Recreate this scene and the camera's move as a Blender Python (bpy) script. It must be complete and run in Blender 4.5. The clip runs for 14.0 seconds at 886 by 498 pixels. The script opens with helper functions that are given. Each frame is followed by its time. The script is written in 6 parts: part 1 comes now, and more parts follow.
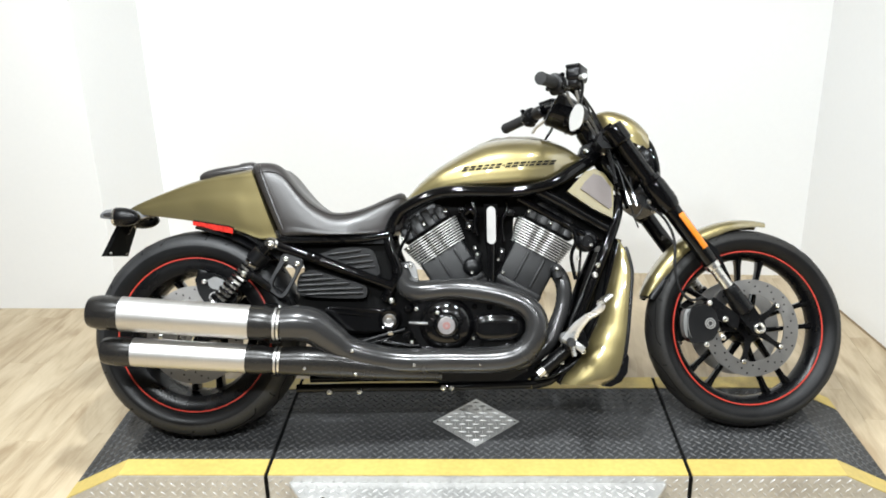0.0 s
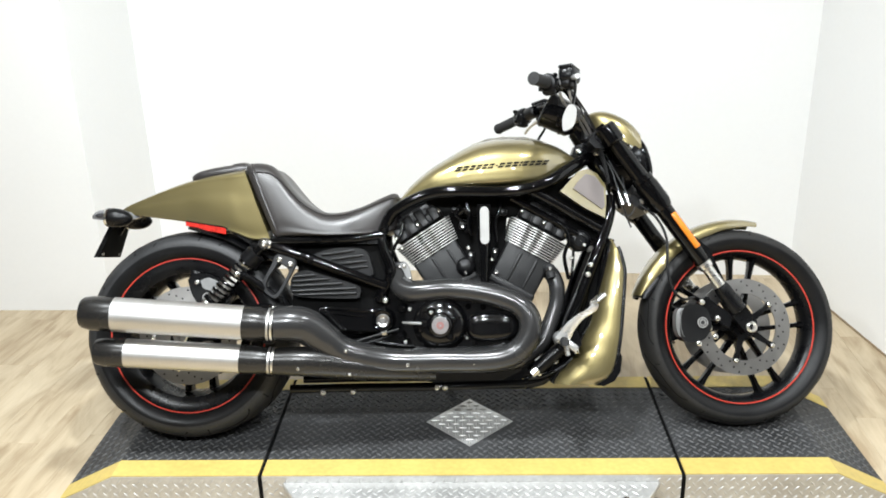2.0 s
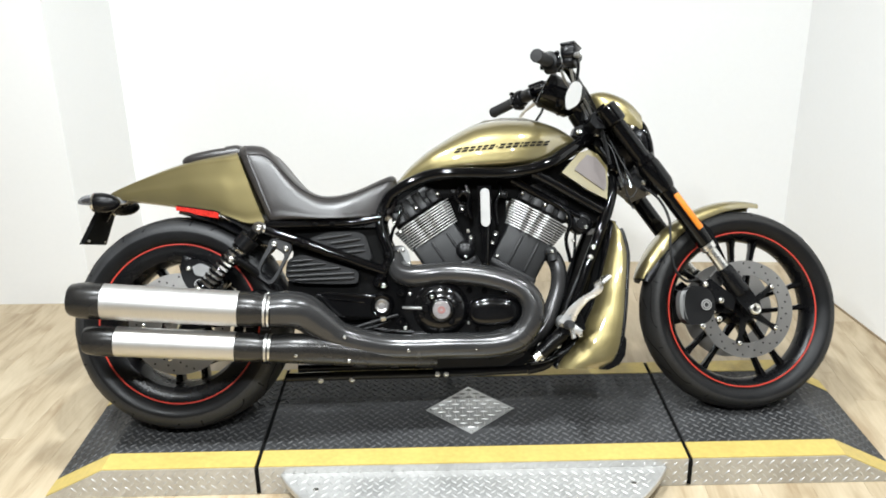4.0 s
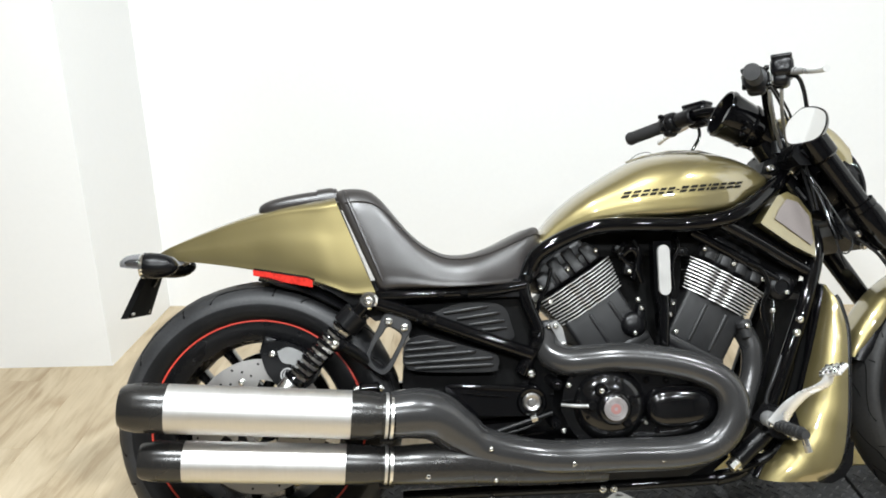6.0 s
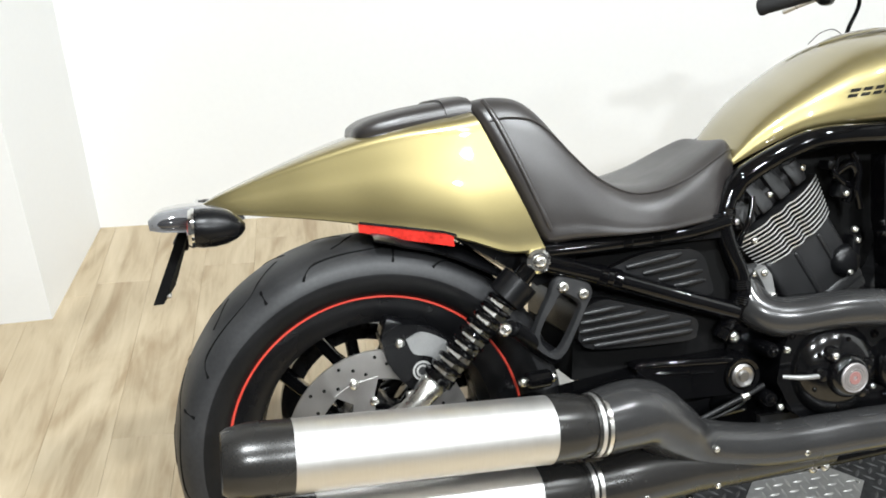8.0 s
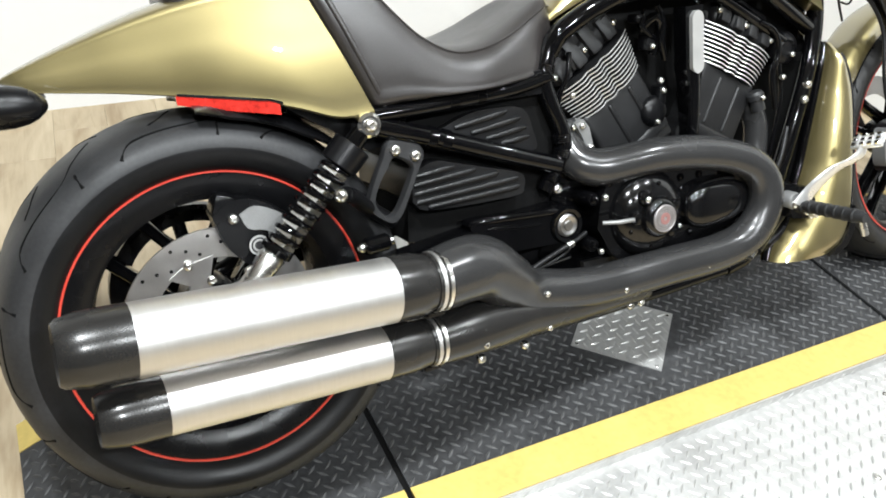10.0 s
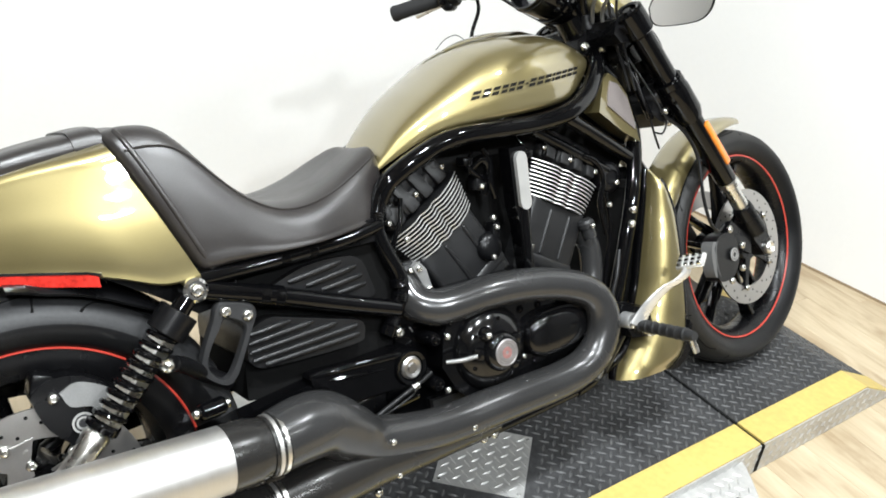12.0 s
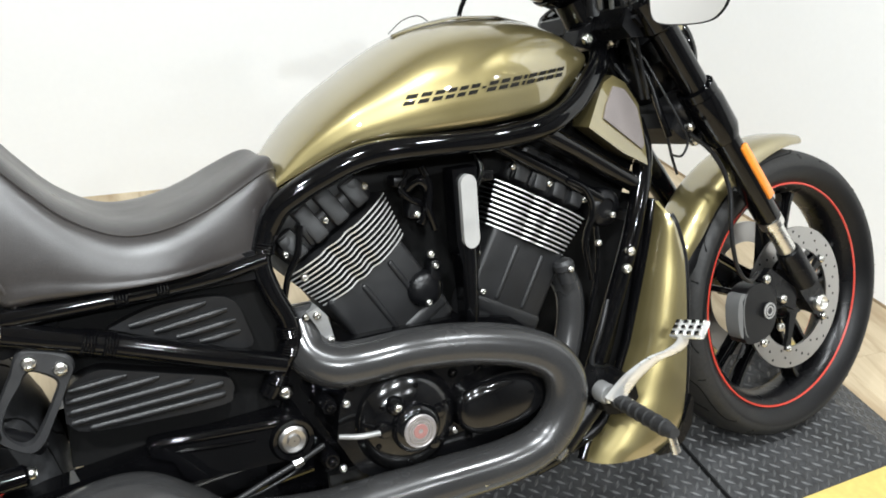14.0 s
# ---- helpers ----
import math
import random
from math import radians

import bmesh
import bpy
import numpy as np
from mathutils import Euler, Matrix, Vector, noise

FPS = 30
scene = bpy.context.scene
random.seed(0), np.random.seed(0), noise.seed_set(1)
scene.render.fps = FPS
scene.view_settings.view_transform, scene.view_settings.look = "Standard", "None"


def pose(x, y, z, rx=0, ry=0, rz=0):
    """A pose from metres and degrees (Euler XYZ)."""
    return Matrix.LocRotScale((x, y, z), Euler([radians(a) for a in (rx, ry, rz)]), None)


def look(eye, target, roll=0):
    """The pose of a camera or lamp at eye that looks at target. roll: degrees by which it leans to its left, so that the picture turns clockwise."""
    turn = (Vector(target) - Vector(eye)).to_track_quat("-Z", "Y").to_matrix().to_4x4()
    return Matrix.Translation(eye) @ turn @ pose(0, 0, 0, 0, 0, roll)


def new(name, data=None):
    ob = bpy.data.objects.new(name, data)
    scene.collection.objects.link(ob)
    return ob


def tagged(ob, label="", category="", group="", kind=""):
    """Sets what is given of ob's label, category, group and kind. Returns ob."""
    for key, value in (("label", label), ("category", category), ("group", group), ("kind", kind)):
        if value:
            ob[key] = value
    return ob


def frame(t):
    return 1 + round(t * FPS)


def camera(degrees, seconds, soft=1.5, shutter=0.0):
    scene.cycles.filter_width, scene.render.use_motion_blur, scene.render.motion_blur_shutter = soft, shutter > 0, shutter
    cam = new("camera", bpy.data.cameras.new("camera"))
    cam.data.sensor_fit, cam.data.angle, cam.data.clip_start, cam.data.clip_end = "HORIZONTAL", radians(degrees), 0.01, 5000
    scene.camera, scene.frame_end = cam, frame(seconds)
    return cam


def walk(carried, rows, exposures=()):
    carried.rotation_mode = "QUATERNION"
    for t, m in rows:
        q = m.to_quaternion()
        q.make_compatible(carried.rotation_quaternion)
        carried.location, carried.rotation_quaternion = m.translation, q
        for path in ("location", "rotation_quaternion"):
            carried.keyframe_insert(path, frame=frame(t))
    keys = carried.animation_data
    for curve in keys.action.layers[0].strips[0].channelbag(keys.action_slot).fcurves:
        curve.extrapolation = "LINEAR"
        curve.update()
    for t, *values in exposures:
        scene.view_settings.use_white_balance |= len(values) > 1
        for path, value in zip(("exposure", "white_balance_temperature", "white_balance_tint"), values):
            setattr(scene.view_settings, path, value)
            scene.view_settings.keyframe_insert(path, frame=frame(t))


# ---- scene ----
cam = camera(55.2, 14.0, 1.8)
PATH = [
    (0, (0.014, -2.361, 1.497), (-0.07, -0.494, 0.785), -1.5),
    (0.5, (0.004, -2.366, 1.495), (-0.078, -0.497, 0.788), -1.3),
    (1, (0.0, -2.371, 1.488), (-0.077, -0.501, 0.783), -1.3),
    (1.5, (-0.002, -2.37, 1.491), (-0.073, -0.5, 0.786), -1.3),
    (2, (0.007, -2.367, 1.493), (-0.056, -0.498, 0.785), -1.4),
    (2.5, (0.024, -2.364, 1.495), (-0.048, -0.496, 0.784), -2.6),
    (2.7, (0.022, -2.382, 1.463), (-0.044, -0.507, 0.772), -2.6),
    (4.8, (-0.212, -2.16, 1.423), (-0.163, -0.293, 0.706), -1.2),
    (5, (-0.254, -2.076, 1.433), (-0.203, -0.207, 0.723), -2.7),
    (5.5, (-0.373, -1.851, 1.385), (-0.376, 0.035, 0.719), -2.4),
    (6, (-0.513, -1.691, 1.375), (-0.442, 0.179, 0.669), -0.8),
    (6.5, (-0.728, -1.521, 1.382), (-0.391, 0.286, 0.594), -1.5),
    (7, (-0.891, -1.334, 1.34), (-0.516, 0.446, 0.508), 0.3),
    (7.5, (-0.967, -1.089, 1.301), (-0.578, 0.668, 0.43), -0.9),
    (7.7, (-1.005, -1.033, 1.298), (-0.613, 0.693, 0.367), 0.1),
    (9.8, (-1.072, -1.034, 1.253), (-0.362, 0.38, 0.03), 4.8),
    (10, (-1.056, -1.04, 1.259), (-0.28, 0.348, 0.046), 5.5),
    (10.5, (-1.01, -1.047, 1.288), (-0.098, 0.332, 0.163), 5.5),
    (11, (-0.971, -1.056, 1.316), (0.054, 0.306, 0.27), 5.5),
    (11.5, (-0.961, -1.051, 1.345), (0.095, 0.332, 0.359), 6.2),
    (12, (-0.961, -1.048, 1.338), (0.084, 0.336, 0.341), 5.8),
    (12.5, (-0.969, -1.05, 1.346), (0.109, 0.286, 0.32), 5.3),
    (13, (-0.941, -1.006, 1.333), (0.173, 0.251, 0.247), 3.9),
    (13.5, (-0.72, -0.961, 1.316), (0.234, 0.412, 0.219), 6.4),
    (14, (-0.507, -0.886, 1.308), (0.296, 0.571, 0.199), 6.7),
]
walk(cam, [(t, look(eye, target, roll)) for t, eye, target, roll in PATH],
     exposures=[(0, 0.05), (2.7, 0.05), (4.8, 0.0), (7.7, 0.04), (9.8, 0.13), (11, 0.11), (12.5, 0.09), (14, 0.07)])
# ---- light ----
world = bpy.data.worlds.new("world")
scene.world = world
world.use_nodes = True
world.node_tree.nodes["Background"].inputs[0].default_value = (1.0, 0.98, 0.95, 1)
world.node_tree.nodes["Background"].inputs[1].default_value = 0.03

LAMP_Z = 2.72


def ceiling_lamp(x, y, watts, size=0.17):
    data = bpy.data.lights.new("ceiling_lamp_light", "AREA")
    data.shape, data.size, data.energy, data.color = "DISK", size, watts, (0.915, 0.97, 1.0)
    ob = new("ceiling_lamp_light", data)
    ob.matrix_world = pose(x, y, LAMP_Z)


for lx, ly, watts in ((-1.25, -0.65, 55), (-0.15, -0.65, 51), (1.0, -0.65, 27), (-1.25, -2.35, 63), (-0.15, -2.35, 65), (1.0, -2.35, 25)):
    ceiling_lamp(lx, ly, watts)


# ---- materials ----
def nodes_of(name):
    m = bpy.data.materials.new(name)
    m.use_nodes = True
    return m, m.node_tree.nodes, m.node_tree.links, m.node_tree.nodes["Principled BSDF"]


def surface(name, base, rough=0.5, metal=0.0, coat=0.0, vary=0.12, scale=8.0, fine=180.0, bump=0.0, bump_scale=300.0,
            rough_vary=0.08, coat_rough=0.04, spec=0.5, stretch=(1, 1, 1)):
    """A surface whose colour and gloss vary at two scales, with fine relief."""
    m, nodes, links, bsdf = nodes_of(name)
    place = nodes.new("ShaderNodeTexCoord")
    mapping = nodes.new("ShaderNodeMapping")
    mapping.inputs["Scale"].default_value = stretch
    links.new(place.outputs["Object"], mapping.inputs[0])
    big, small = nodes.new("ShaderNodeTexNoise"), nodes.new("ShaderNodeTexNoise")
    for n, s, d in ((big, scale, 4), (small, fine, 2)):
        n.inputs["Scale"].default_value, n.inputs["Detail"].default_value = s, d
        links.new(mapping.outputs[0], n.inputs["Vector"])
    mixed = nodes.new("ShaderNodeMath")
    mixed.operation = "MULTIPLY_ADD"
    links.new(small.outputs["Fac"], mixed.inputs[0])
    mixed.inputs[1].default_value = 0.5
    half = nodes.new("ShaderNodeMath")
    half.operation = "MULTIPLY"
    half.inputs[1].default_value = 0.5
    links.new(big.outputs["Fac"], half.inputs[0])
    links.new(half.outputs[0], mixed.inputs[2])
    ramp = nodes.new("ShaderNodeValToRGB")
    ramp.color_ramp.elements[0].position, ramp.color_ramp.elements[1].position = 0.3, 0.7
    ramp.color_ramp.elements[0].color = (*[c * (1 - vary) for c in base], 1)
    ramp.color_ramp.elements[1].color = (*[min(1, c * (1 + vary)) for c in base], 1)
    links.new(mixed.outputs[0], ramp.inputs[0])
    links.new(ramp.outputs[0], bsdf.inputs["Base Color"])
    rr = nodes.new("ShaderNodeMapRange")
    rr.inputs[1].default_value, rr.inputs[2].default_value = 0.3, 0.7
    rr.inputs[3].default_value, rr.inputs[4].default_value = max(0.02, rough - rough_vary), min(1, rough + rough_vary)
    links.new(big.outputs["Fac"], rr.inputs[0])
    links.new(rr.outputs[0], bsdf.inputs["Roughness"])
    bsdf.inputs["Metallic"].default_value = metal
    bsdf.inputs["Coat Weight"].default_value = coat
    bsdf.inputs["Coat Roughness"].default_value = coat_rough
    bsdf.inputs["Specular IOR Level"].default_value = spec
    if bump:
        grain = nodes.new("ShaderNodeTexNoise")
        grain.inputs["Scale"].default_value, grain.inputs["Detail"].default_value = bump_scale, 3
        links.new(mapping.outputs[0], grain.inputs["Vector"])
        b = nodes.new("ShaderNodeBump")
        b.inputs["Strength"].default_value, b.inputs["Distance"].default_value = bump, 0.002
        links.new(grain.outputs["Fac"], b.inputs["Height"])
        links.new(b.outputs[0], bsdf.inputs["Normal"])
    return m


M = {}
M["gold"] = surface("gold_metallic_paint", (0.278, 0.230, 0.103), 0.37, 0.82, 1.0, 0.07, 5, 900, rough_vary=0.03, coat_rough=0.02)
M["gold"].node_tree.nodes["Principled BSDF"].inputs["Coat IOR"].default_value = 2.0
M["scoop"] = surface("silver_scoop_mesh", (0.19, 0.165, 0.158), 0.5, 0.2, 0.1, 0.1, 30, 600, bump=0.3, bump_scale=900)
M["gloss"] = surface("gloss_black_enamel", (0.0018, 0.0018, 0.0021), 0.06, 0.0, 0.0, 0.3, 12, 200, rough_vary=0.03, spec=0.30)
M["satin"] = surface("satin_black_powder_coat", (0.0035, 0.0035, 0.004), 0.28, 0.0, 0.0, 0.25, 14, 400, bump=0.08, bump_scale=900, spec=0.26)
M["matte"] = surface("matte_black_casting", (0.0085, 0.0085, 0.009), 0.42, 0.0, 0.0, 0.25, 20, 500, bump=0.2, bump_scale=1100, spec=0.45)
M["shield"] = surface("black_ceramic_exhaust_coating", (0.060, 0.0595, 0.060), 0.24, 0.62, 0.0, 0.14, 9, 300, rough_vary=0.06, bump=0.010, bump_scale=700)
M["bracket"] = surface("grey_black_anodised_bracket", (0.023, 0.023, 0.024), 0.45, 0.2, 0.0, 0.2, 20, 400, bump=0.08, bump_scale=900)
M["grey_metal"] = surface("grey_anodised_metal", (0.26, 0.26, 0.257), 0.40, 0.5, 0.0, 0.1, 30, 400)
M["silver"] = surface("polished_cast_aluminium", (0.78, 0.78, 0.77), 0.30, 0.7, 0.0, 0.05, 30, 400)
M["cap"] = surface("satin_black_end_cap", (0.022, 0.021, 0.020), 0.26, 0.35, 0.0, 0.08, 10, 300, rough_vary=0.06, spec=0.6)
M["smoked"] = surface("grey_tail_light_plastic", (0.15, 0.15, 0.155), 0.12, 0.0, 0.6, 0.1, 40, 300)
M["brushed"] = surface("brushed_stainless_steel", (0.60, 0.59, 0.575), 0.47, 1.0, 0.0, 0.03, 6, 24, rough_vary=0.03, bump=0.012, bump_scale=30, stretch=(14, 1, 1))
M["machined"] = surface("machined_aluminium", (0.72, 0.71, 0.68), 0.28, 1.0, 0.0, 0.06, 30, 400)
M["disc"] = surface("brake_disc_steel", (0.44, 0.43, 0.42), 0.34, 1.0, 0.0, 0.06, 40, 500, rough_vary=0.05)
M["chrome"] = surface("chrome", (0.78, 0.78, 0.77), 0.08, 1.0, 0.0, 0.03, 20, 300, rough_vary=0.03)
M["bolt"] = surface("zinc_plated_bolt", (0.66, 0.65, 0.62), 0.25, 1.0, 0.0, 0.1, 40, 500)
M["inlay"] = surface("brushed_silver_inlay", (0.36, 0.355, 0.345), 0.45, 0.3, 0.0, 0.08, 40, 500, bump=0.1, bump_scale=800)
M["rubber"] = surface("tyre_rubber", (0.024, 0.0242, 0.0252), 0.50, 0.0, 0.0, 0.3, 12, 160, bump=0.12, bump_scale=350, spec=0.34)
M["front_rubber"] = surface("front_tyre_rubber", (0.020, 0.0195, 0.019), 0.54, 0.0, 0.0, 0.3, 12, 160, bump=0.12, bump_scale=350, spec=0.25)
M["sidewall"] = surface("dressed_tyre_sidewall", (0.006, 0.006, 0.0065), 0.40, 0.0, 0.0, 0.3, 12, 160, bump=0.1, bump_scale=350, spec=0.25)
# Tyre grooves, joints, plate holder; on inner bodywork it puts shade into colour.
M["groove"] = surface("black_and_recess_shade", (0.004, 0.004, 0.004), 0.85, 0.0, 0.0, 0.2, 12, 160, spec=0.1)
M["leather"] = surface("black_seat_vinyl", (0.022, 0.0192, 0.0185), 0.34, 0.0, 0.0, 0.25, 9, 260, spec=0.75, bump=0.13, bump_scale=650, rough_vary=0.07)
M["plastic"] = surface("black_moulded_plastic", (0.006, 0.006, 0.0065), 0.38, 0.0, 0.0, 0.2, 15, 400, bump=0.12, bump_scale=900, spec=0.36)
M["grip"] = surface("grip_rubber", (0.013, 0.013, 0.0135), 0.7, 0.0, 0.0, 0.2, 20, 300, bump=0.2, bump_scale=600)
M["faded_red"] = surface("faded_red_enamel", (0.30, 0.15, 0.14), 0.4, 0.3, 0.3, 0.05, 20, 300)
M["fin_edge"] = surface("machined_fin_edge", (0.62, 0.62, 0.60), 0.40, 0.6, 0.0, 0.06, 30, 400)
M["red"] = surface("red_pinstripe", (0.52, 0.050, 0.032), 0.35, 0.0, 0.4, 0.05, 20, 300)
M["red_lens"] = surface("red_reflector_lens", (0.50, 0.026, 0.018), 0.14, 0.0, 0.9, 0.45, 70, 200, bump=0.35, bump_scale=180)
M["amber"] = surface("amber_reflector_lens", (0.74, 0.22, 0.02), 0.2, 0.0, 0.8, 0.12, 60, 300, bump=0.25, bump_scale=260)
M["mark"] = surface("dark_tank_marking", (0.010, 0.009, 0.007), 0.6, 0.0, 0.0, 0.1, 20, 300, spec=0.1)
M["cover"] = surface("black_engine_cover_enamel", (0.0022, 0.0022, 0.0025), 0.13, 0.0, 0.0, 0.3, 12, 200, rough_vary=0.04, spec=0.5)
M["medallion"] = surface("dull_machined_medallion", (0.30, 0.28, 0.28), 0.42, 0.6, 0.0, 0.12, 60, 700, bump=0.15, bump_scale=900)
M["caliper"] = surface("grey_caliper_paint", (0.16, 0.16, 0.157), 0.42, 0.3, 0.0, 0.1, 40, 500, bump=0.1, bump_scale=800)
M["mirror"] = surface("mirror_glass", (0.9, 0.9, 0.9), 0.03, 1.0, 0.0, 0.0, 20, 300, rough_vary=0.0)
M["gauge"] = surface("gauge_glass", (0.03, 0.03, 0.033), 0.06, 0.0, 1.0, 0.1, 20, 300, rough_vary=0.02)
M["wall"] = surface("white_wall_paint", (0.82, 0.82, 0.812), 0.55, 0.0, 0.0, 0.012, 1.2, 60, bump=0.05, bump_scale=120)
# Unseen walls, kept dark so black enamel and gold reflect less white.
M["dim_wall"] = surface("unseen_dark_wall", (0.11, 0.11, 0.11), 0.7, 0.0, 0.0, 0.05, 2, 60, bump=0.05, bump_scale=120)
# Unseen ceiling; its grey is set for bounce light and reflections.
M["ceiling"] = surface("unseen_grey_ceiling", (0.36, 0.36, 0.355), 0.8, 0.0, 0.0, 0.01, 2, 60, bump=0.05, bump_scale=120)
M["gap"] = surface("dark_floor_gap", (0.27, 0.20, 0.125), 0.8, 0.0, 0.0, 0.2, 20, 100)
M["deck"] = surface("black_tread_plate_paint", (0.040, 0.040, 0.041), 0.48, 0.0, 0.0, 0.5, 5, 70, rough_vary=0.12, bump=0.08, bump_scale=300, spec=0.18)
# Paler than the deck: wear, plus wall reflections painted into the colour.
M["tread"] = surface("worn_tread_and_highlight", (0.086, 0.086, 0.086), 0.46, 0.0, 0.0, 0.5, 9, 60, rough_vary=0.1, spec=0.25)
M["steel"] = surface("aluminium_tread_plate", (0.54, 0.535, 0.52), 0.42, 0.6, 0.0, 0.15, 7, 80, rough_vary=0.1, bump=0.06, bump_scale=200)
M["steel_tread"] = surface("aluminium_tread", (0.56, 0.555, 0.54), 0.46, 0.6, 0.0, 0.12, 9, 80, rough_vary=0.1)
M["yellow"] = surface("yellow_safety_paint", (0.54, 0.405, 0.115), 0.5, 0.0, 0.0, 0.16, 7, 60, rough_vary=0.1, bump=0.06, bump_scale=160)


def oak_planks():
    m, nodes, links, bsdf = nodes_of("light_oak_vinyl_plank")
    place, info = nodes.new("ShaderNodeTexCoord"), nodes.new("ShaderNodeObjectInfo")
    shift = nodes.new("ShaderNodeVectorMath")
    shift.operation = "MULTIPLY_ADD"
    links.new(info.outputs["Random"], shift.inputs[0])
    shift.inputs[1].default_value = (31, 57, 11)
    links.new(place.outputs["Object"], shift.inputs[2])
    mapping = nodes.new("ShaderNodeMapping")
    mapping.inputs["Scale"].default_value = (1, 0.10, 1)
    links.new(shift.outputs[0], mapping.inputs[0])
    grain, cloud = nodes.new("ShaderNodeTexNoise"), nodes.new("ShaderNodeTexNoise")
    grain.inputs["Scale"].default_value, grain.inputs["Detail"].default_value, grain.inputs["Distortion"].default_value = 55, 6, 1.2
    cloud.inputs["Scale"].default_value, cloud.inputs["Detail"].default_value, cloud.inputs["Distortion"].default_value = 9, 5, 1.2
    links.new(mapping.outputs[0], grain.inputs["Vector"])
    blotch = nodes.new("ShaderNodeMapping")
    blotch.inputs["Scale"].default_value = (1, 0.26, 1)
    links.new(shift.outputs[0], blotch.inputs[0])
    links.new(blotch.outputs[0], cloud.inputs["Vector"])
    add = nodes.new("ShaderNodeMath")
    add.operation = "MULTIPLY_ADD"
    links.new(grain.outputs["Fac"], add.inputs[0])
    add.inputs[1].default_value = 0.35
    links.new(cloud.outputs["Fac"], add.inputs[2])
    tone = nodes.new("ShaderNodeMath")
    tone.operation = "MULTIPLY_ADD"
    links.new(info.outputs["Random"], tone.inputs[0])
    tone.inputs[1].default_value = 0.06
    links.new(add.outputs[0], tone.inputs[2])
    ramp = nodes.new("ShaderNodeValToRGB")
    ramp.color_ramp.elements[0].position, ramp.color_ramp.elements[0].color = 0.50, (0.325, 0.239, 0.142, 1)
    ramp.color_ramp.elements[1].position, ramp.color_ramp.elements[1].color = 0.98, (0.575, 0.477, 0.332, 1)
    mid = ramp.color_ramp.elements.new(0.72)
    mid.color = (0.470, 0.378, 0.251, 1)
    links.new(tone.outputs[0], ramp.inputs[0])
    links.new(ramp.outputs[0], bsdf.inputs["Base Color"])
    bsdf.inputs["Roughness"].default_value = 0.42
    b = nodes.new("ShaderNodeBump")
    b.inputs["Strength"].default_value, b.inputs["Distance"].default_value = 0.12, 0.001
    links.new(grain.outputs["Fac"], b.inputs["Height"])
    links.new(b.outputs[0], bsdf.inputs["Normal"])
    return m


M["oak"] = oak_planks()


# ---- mesh helpers ----
def part(name, bm, material, parent=None, label="", sharp=38):
    """Links a bmesh as one mesh object under a thing or part."""
    bmesh.ops.recalc_face_normals(bm, faces=bm.faces[:])
    me = bpy.data.meshes.new(name)
    bm.to_mesh(me)
    bm.free()
    for m in material if isinstance(material, (list, tuple)) else (material,):
        me.materials.append(m)
    me.polygons.foreach_set("use_smooth", [True] * len(me.polygons))
    me.set_sharp_from_angle(angle=radians(sharp))
    ob = new(name, me)
    if parent and parent.parent and parent.parent.parent:
        parent = parent.parent  # a sub-part is the last level
    ob.parent = parent
    if label:
        ob["label"] = label
    return ob


def smooth_path(points, count):
    """Catmull-Rom through tuples of any width."""
    p = np.array(points, float)
    p = np.vstack([2 * p[0] - p[1], p, 2 * p[-1] - p[-2]])
    out = []
    for s in np.linspace(0, len(points) - 1, count):
        i = min(int(s), len(points) - 2)
        u = s - i
        a, b, c, d = p[i], p[i + 1], p[i + 2], p[i + 3]
        out.append(0.5 * (2 * b + (c - a) * u + (2 * a - 5 * b + 4 * c - d) * u * u + (3 * b - a - 3 * c + d) * u ** 3))
    return np.array(out)


def skin(bm, rings, closed=True, caps=True):
    vs = [[bm.verts.new(tuple(p)) for p in ring] for ring in rings]
    n = len(vs[0])
    for a, b in zip(vs, vs[1:]):
        for k in range(n if closed else n - 1):
            j = (k + 1) % n
            bm.faces.new((a[k], a[j], b[j], b[k]))
    if caps:
        bm.faces.new(vs[0])
        bm.faces.new(vs[-1])
    return vs


def loft(rings, closed=True, caps=True):
    bm = bmesh.new()
    skin(bm, rings, closed, caps)
    return bm


def tube(points, radius, count=0, seg=16, bm=None):
    """A round bar along a smooth path; radius may be a list, one for each point."""
    bm = bm or bmesh.new()
    rad = list(radius) if isinstance(radius, (list, tuple)) else [radius] * len(points)
    rows = smooth_path([(*p, r) for p, r in zip(points, rad)], count or max(2, 6 * (len(points) - 1) + 1 if len(points) > 2 else 2))
    centre = [Vector(r[:3]) for r in rows]
    side, rings = None, []
    for i, c in enumerate(centre):
        way = (centre[min(i + 1, len(centre) - 1)] - centre[max(i - 1, 0)]).normalized()
        if side is None:
            side = way.orthogonal().normalized()
        side = (side - way * side.dot(way)).normalized()
        other = way.cross(side)
        rings.append([c + float(rows[i][3]) * (math.cos(a) * side + math.sin(a) * other) for a in (2 * math.pi * k / seg for k in range(seg))])
    skin(bm, rings)
    return bm


